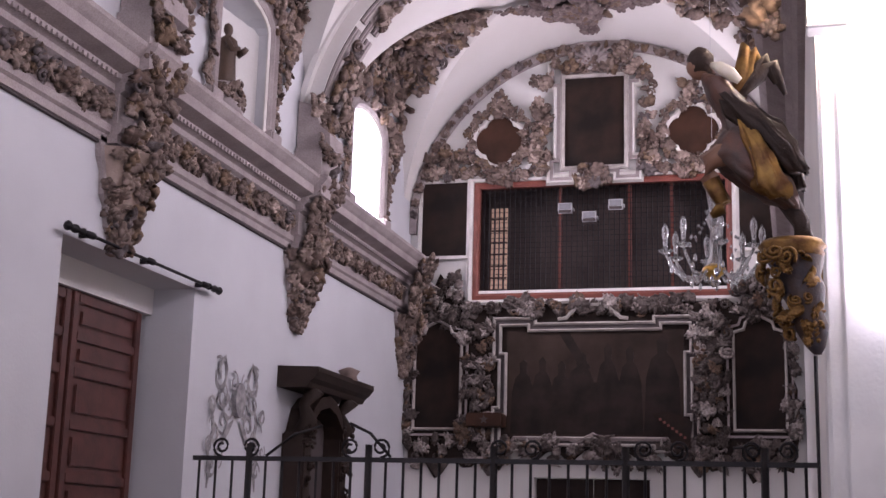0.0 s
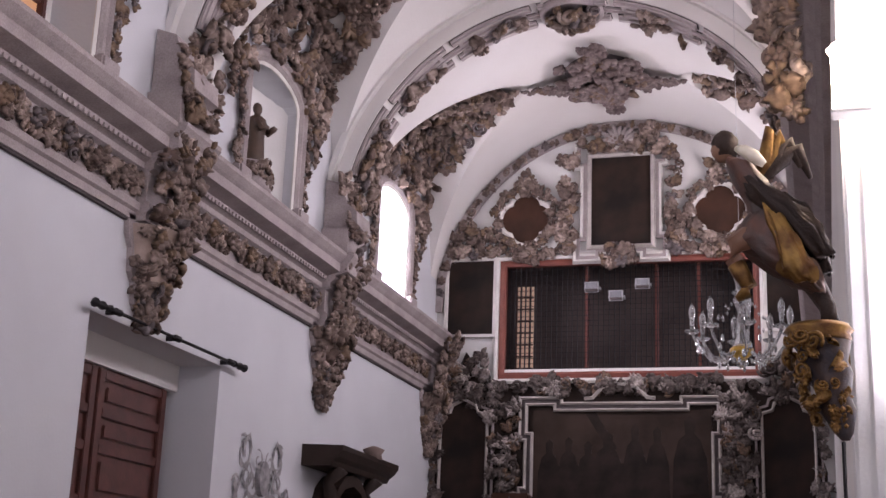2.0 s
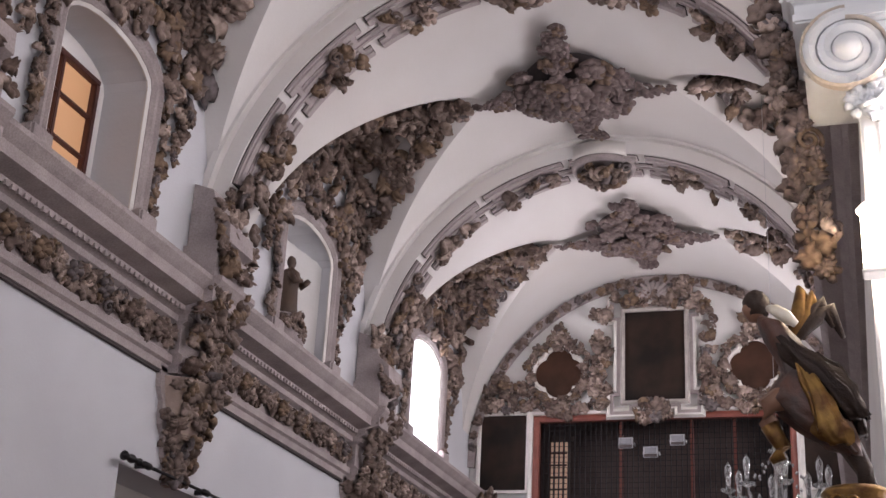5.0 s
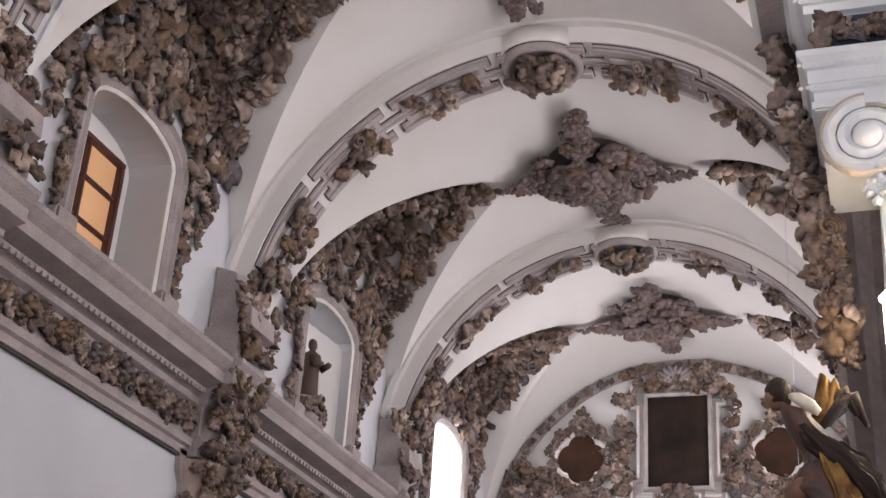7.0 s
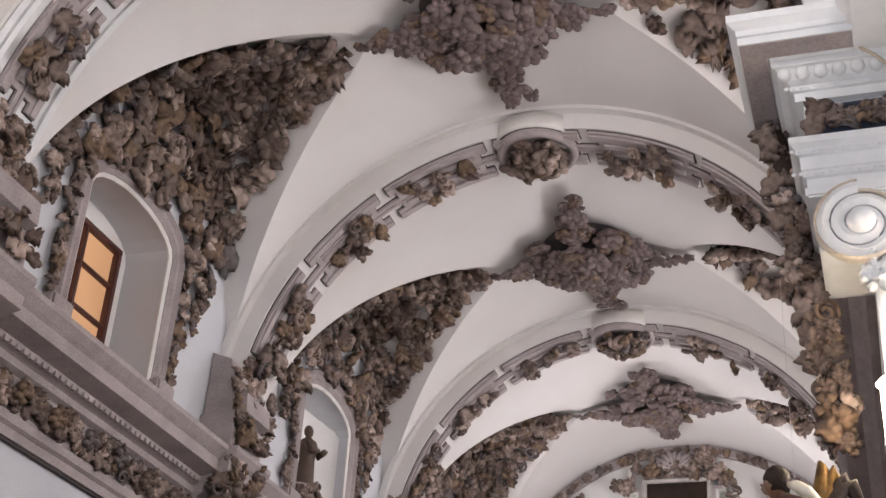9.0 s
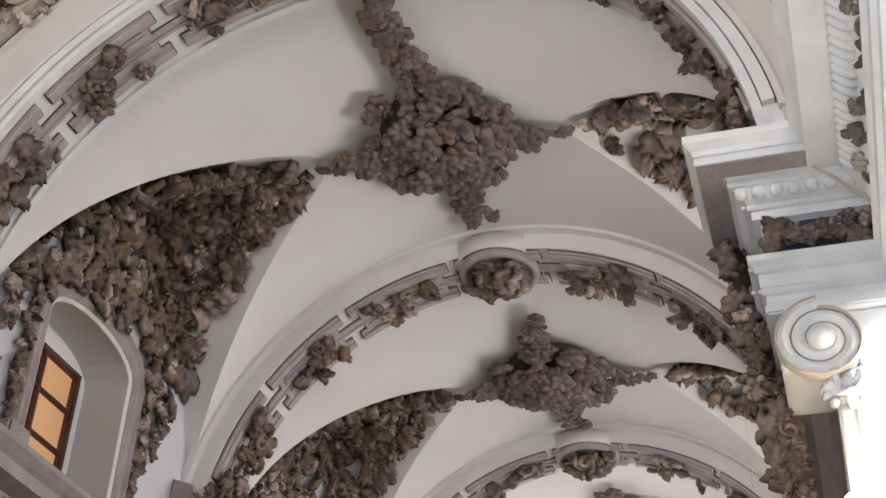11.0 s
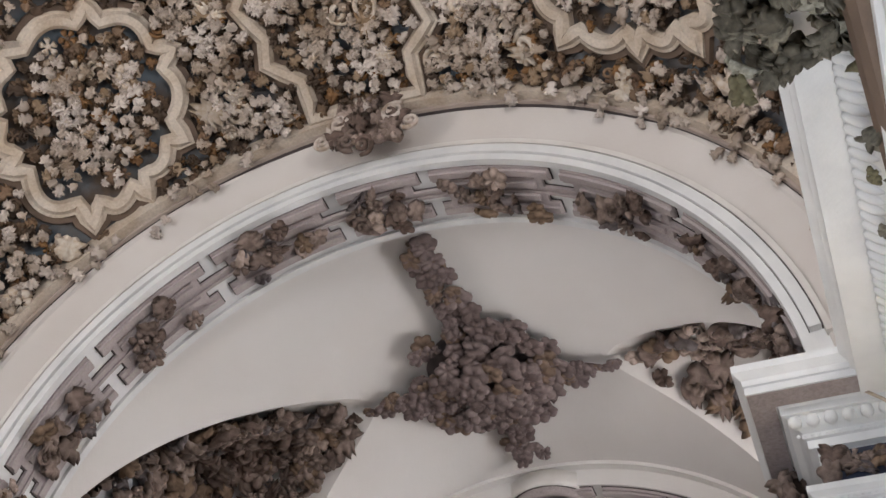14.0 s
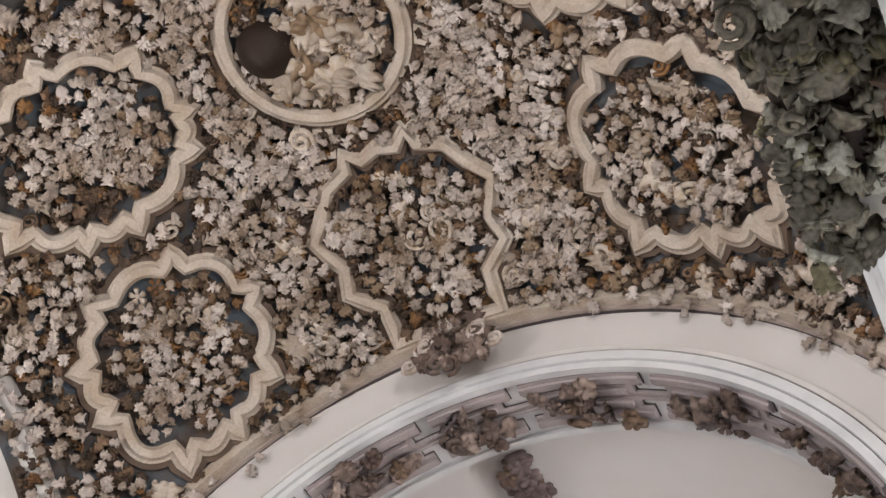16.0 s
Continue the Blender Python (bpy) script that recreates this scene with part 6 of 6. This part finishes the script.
alt = thing("altar_crest", (0.62, 5.1, 6.4), "dark wooden moulded crest of a side altar", "altar")
part("crest_moulding", sweep([(0, 0), (0.16, 0.03), (0.2, 0.12), (0.13, 0.2), (0.22, 0.3), (0, 0.34)], [(Vector((0.13 + 0.07 * y, y, 0)), Vector((-1, 0, 0)), UP) for y in (-1.9, 1.6)]), UMB, alt)
part("crest_board", boxed(0.1, 0.27, -1.9, 1.6, -0.9, 0.0), OLDWOOD, alt)
dress(alt, [(Vector((RND.uniform(0.46, 0.6), 3.6 + 3.3 * i / 22, RND.uniform(6.7, 6.84))), Vector((-0.5, -0.3, -1))) for i in range(23)], 0.13, kit=GKIT, flowers=0.2, scrolls=0.2)

# ---- lantern and glowing white panel on the pier ----
HOT = glow("lantern_glass", (1.0, 0.86, 0.62), 40.0)
WHITEGLOW = glow("lamp_panel", (1.0, 0.98, 0.98), 4.0)
lan = thing("wall_lantern", (0.21, 7.1, 4.29), "glowing brass wall lantern on the white pier", "lantern")
part("glass_body", boxed(-0.1, 0.1, -0.07, 0.07, 0.05, 0.4, bevel=0.03), HOT, lan)
# base whitened and roof made to glow, as if washed out by glare
part("lantern_base", boxed(-0.11, 0.11, -0.075, 0.075, 0.02, 0.05, bevel=0.01), WHITE, lan)
part("roof", mesh_of("roof", *lathe([(0.12, 0.4), (0.12, 0.42), (0.06, 0.46), (0.02, 0.5)], 8), HOT), None, lan)
part("arm", boxed(-0.02, 0.02, 0.07, 0.255, 0.1, 0.3), GOLD, lan)
pl = bpy.data.lights.new("lantern_light", "POINT")
pl.energy, pl.color, pl.shadow_soft_size = 7, (1, 0.8, 0.55), 0.1
new("lantern_light", pl).location = (0.21, 6.93, 4.5)
# glowing panel put in for an overexposed white area, not a real lamp
tall = thing("tall_lamp", (0.62, 7.2, 2.78), "tall white panel with rounded corners on the pier, made to glow for overexposed brightness", "lamp")
rr = [(-0.29 + 0.1 - 0.1 * math.cos(a), 0.1 - 0.1 * math.sin(a)) for a in [math.pi / 2 * i / 6 for i in range(7)]]
loop = rr + [(0.28, 0), (0.28, 3.2), (0.1, 3.2), (-0.1, 3.12), (-0.26, 3.0), (-0.29, 2.85)]
part("diffuser", slab(loop, [], lambda a, b, d: Vector((a, d, b)), 0.1), WHITEGLOW, tall)
part("back_plate", boxed(-0.2, 0.26, 0.1, 0.153, 0.1, 2.5), STEEL, tall)

# ---- angel on a gilded bracket ----
SKIN = material("painted_skin", (0.2, 0.1, 0.06), 0.45, scale=8, bump=0.05)
CLOTH = material("red_brown_robe", (0.05, 0.033, 0.028), 0.55, second=(0.13, 0.05, 0.03), scale=6, amount=0.8, bump=0.2)
STATUE_GOLD = material("worn_gilding", (0.26, 0.15, 0.045), 0.5, 0.85, second=(0.09, 0.04, 0.02), scale=11, amount=0.9, bump=0.2, fine=35)
MANTLE = material("white_mantle", (0.75, 0.7, 0.6), 0.4, second=(0.5, 0.4, 0.25), scale=6, amount=0.6, bump=0.1)


def cloth(rings, n=30, steps=4):
    """A fluted robe: rings of (centre, radius x, radius y, flute), smoothed between."""
    full = []
    for i in range(len(rings) - 1):
        (c0, a0, b0, f0), (c1, a1, b1, f1) = rings[i], rings[i + 1]
        for q in range(steps):
            t = q / steps
            full.append((Vector(c0).lerp(Vector(c1), t), a0 + (a1 - a0) * t, b0 + (b1 - b0) * t, f0 + (f1 - f0) * t))
    full.append((Vector(rings[-1][0]), *rings[-1][1:]))
    vs = []
    for k, (c, rx, ry, fl) in enumerate(full):
        for j in range(n):
            a = 2 * math.pi * j / n
            q = 1 + fl * (math.sin(6 * a + k * 0.22) + 0.9 * math.sin(11 * a - k * 0.35) + 0.5 * math.sin(17 * a + k * 0.5))
            vs.append((c[0] + rx * q * math.cos(a), c[1] + ry * q * math.sin(a), c[2] + 0.06 * fl * math.sin(4 * a + k)))
    m = len(full)
    fs = [(i * n + j, i * n + (j + 1) % n, (i + 1) * n + (j + 1) % n, (i + 1) * n + j) for i in range(m - 1) for j in range(n)]
    return vs, fs + [tuple(range(n))[::-1], tuple(range((m - 1) * n, m * n))]


def angel():
    """One figure striding towards the nave: head, mantle, tunic, bent leg with a gilded boot, robe blown back."""
    ball = lathe([(0.005, -0.07), (0.04, -0.05), (0.055, 0), (0.052, 0.03), (0.03, 0.06), (0.005, 0.07)], 14)
    hair = lathe([(0.056, -0.05), (0.07, 0.01), (0.072, 0.04), (0.05, 0.075), (0.02, 0.095), (0.005, 0.1)], 14)
    items = [(*moved(ball, Matrix.Translation((-0.475, 0, 4.04)) @ Matrix.Rotation(-0.35, 4, "Y")), 0),
             (*moved(hair, Matrix.Translation((-0.455, 0, 4.06)) @ Matrix.Rotation(-0.1, 4, "Y")), 1),
             (*cloth([((-0.43, 0, 4.0), 0.03, 0.03, 0), ((-0.38, 0, 3.95), 0.07, 0.12, 0.02), ((-0.33, 0, 3.86), 0.09, 0.12, 0.03), ((-0.27, 0, 3.74), 0.085, 0.1, 0.04), ((-0.22, 0, 3.62), 0.11, 0.12, 0.06)]), 2),
             (*cloth([((-0.25, 0, 3.68), 0.09, 0.1, 0.04), ((-0.27, 0, 3.6), 0.13, 0.13, 0.07), ((-0.25, 0, 3.53), 0.17, 0.15, 0.09), ((-0.2, 0, 3.46), 0.15, 0.15, 0.1), ((-0.14, 0.01, 3.39), 0.12, 0.15, 0.12), ((-0.06, 0.02, 3.31), 0.08, 0.13, 0.12), ((0.0, 0.03, 3.25), 0.035, 0.09, 0.1)]), 2),
             (*cloth([((-0.24, -0.1, 3.72), 0.03, 0.02, 0.1), ((-0.2, -0.13, 3.62), 0.045, 0.03, 0.15), ((-0.15, -0.15, 3.5), 0.05, 0.03, 0.16), ((-0.12, -0.16, 3.4), 0.06, 0.03, 0.16), ((-0.1, -0.15, 3.33), 0.08, 0.035, 0.18), ((-0.06, -0.13, 3.28), 0.05, 0.03, 0.18)]), 3),
             (*cloth([((-0.18, 0.02, 3.78), 0.05, 0.07, 0.1), ((-0.1, 0.05, 3.72), 0.06, 0.09, 0.14), ((-0.03, 0.07, 3.62), 0.05, 0.1, 0.16), ((0.0, 0.08, 3.5), 0.045, 0.1, 0.16), ((0.03, 0.08, 3.36), 0.035, 0.08, 0.16)]), 1),
             (*tube([(-0.39, -0.06, 4.03), (-0.35, -0.11, 4.0), (-0.3, -0.12, 3.96), (-0.25, -0.1, 3.92)], [0.018, 0.032, 0.036, 0.02], 10), 4),
             (*cloth([((-0.33, -0.06, 3.86), 0.05, 0.06, 0.1), ((-0.25, -0.09, 3.76), 0.08, 0.06, 0.14), ((-0.15, -0.1, 3.66), 0.09, 0.06, 0.16), ((-0.05, -0.08, 3.55), 0.07, 0.06, 0.18), ((0.03, -0.05, 3.42), 0.05, 0.05, 0.2)]), 1),
             (*tube([(-0.24, -0.04, 3.56), (-0.34, -0.05, 3.54), (-0.42, -0.05, 3.5), (-0.415, -0.05, 3.42), (-0.38, -0.04, 3.33), (-0.35, -0.04, 3.28)], [0.08, 0.07, 0.055, 0.05, 0.035, 0.036], 10), 0),
             (*tube([(-0.41, -0.05, 3.4), (-0.375, -0.045, 3.33), (-0.345, -0.04, 3.28), (-0.36, -0.045, 3.245), (-0.41, -0.05, 3.21)], [0.05, 0.044, 0.042, 0.036, 0.018], 10), 3),
             (*tube([(-0.12, 0.05, 3.45), (-0.02, 0.06, 3.3), (0.04, 0.06, 3.18), (0.05, 0.05, 3.1)], [0.08, 0.06, 0.045, 0.05], 8), 1),
             *[(*tube([(-0.28, 0.08, 3.9), (-0.24 + 0.03 * q, 0.1 + 0.01 * q, 4.04), (-0.22 + 0.045 * q, 0.12 + 0.015 * q, 4.18 - 0.03 * q), (-0.17 + 0.05 * q, 0.12 + 0.015 * q, 4.1 - 0.06 * q)], [0.035, 0.05, 0.045, 0.012], 8), 3 if q < 2 else 1) for q in range(4)]]
    V, F, S = blend(items)
    me = mesh_of("angel_statue", V, F, None, True)
    for m in (SKIN, OLDWOOD, CLOTH, STATUE_GOLD, MANTLE):
        me.materials.append(m)
    me.polygons.foreach_set("material_index", S)
    return tagged(part("angel_statue", me, None), "painted and gilded winged statue in a flowing red-brown robe", "statue")


angel().location = (0, 6.82, 0)
CONSOLE = material("console_paint", (0.06, 0.032, 0.02), 0.6, second=(0.03, 0.032, 0.05), scale=9, amount=0.9, bump=0.2)
br = thing("gilded_bracket", (0.05, 6.9, 2.5), "gilded scrolled bracket carrying the winged statue", "bracket")
part("shelf", mesh_of("shelf", *moved(lathe([(0.15, 0.5), (0.165, 0.52), (0.155, 0.54), (0.175, 0.56), (0.15, 0.59)], 20), Matrix.Translation((-0.06, 0, 0))), STATUE_GOLD, True), None, br)
part("console", mesh_of("console", *lathe([(0.02, 0), (0.05, 0.04), (0.09, 0.15), (0.08, 0.22), (0.12, 0.34), (0.11, 0.4), (0.15, 0.5)], 14, 1.0, lambda z: (0.05 - 0.2 * z, 0)), CONSOLE, True), None, br)
dress(br, [(Vector((0.05 - 0.1 * t + (0.05 + 0.09 * t) * math.cos(a), 6.9 + (0.05 + 0.13 * t) * math.sin(a), 2.55 + 0.45 * t)), Vector((math.cos(a), math.sin(a), 0))) for t, a in [(RND.random(), RND.uniform(2.6, 6.3)) for _ in range(46)]], 0.085, kit=stock(STATUE_GOLD), scrolls=0.3)
part("wall_stay", boxed(0.05, 0.09, 0.0, 0.478, 0.36, 0.44), STATUE_GOLD, br)
cord = thing("hanging_cord", (0.09, 6.95, 0.0), "dark cord hanging beside the pier", "cord")
part("cord", mesh_of("cord", *tube([(0, 0, 0.0), (-0.005, 0, 1.2), (0, 0, 2.5)], [0.012, 0.012, 0.012], 6), IRON, True), None, cord)

cab = thing("cable", (0.0, 7.3, 7.0), "thin brown cable clipped along the entablature corner", "cable")
part("cable", mesh_of("cable", *tube([(0.12, 0.02, 0.33), (0.16, -0.1, 0.16), (0.3, -0.12, 0.02), (0.42, -0.12, -0.12), (0.6, -0.1, -0.3), (0.86, -0.05, -0.42)], [0.012] * 6, 6), CREAM, True), None, cab)
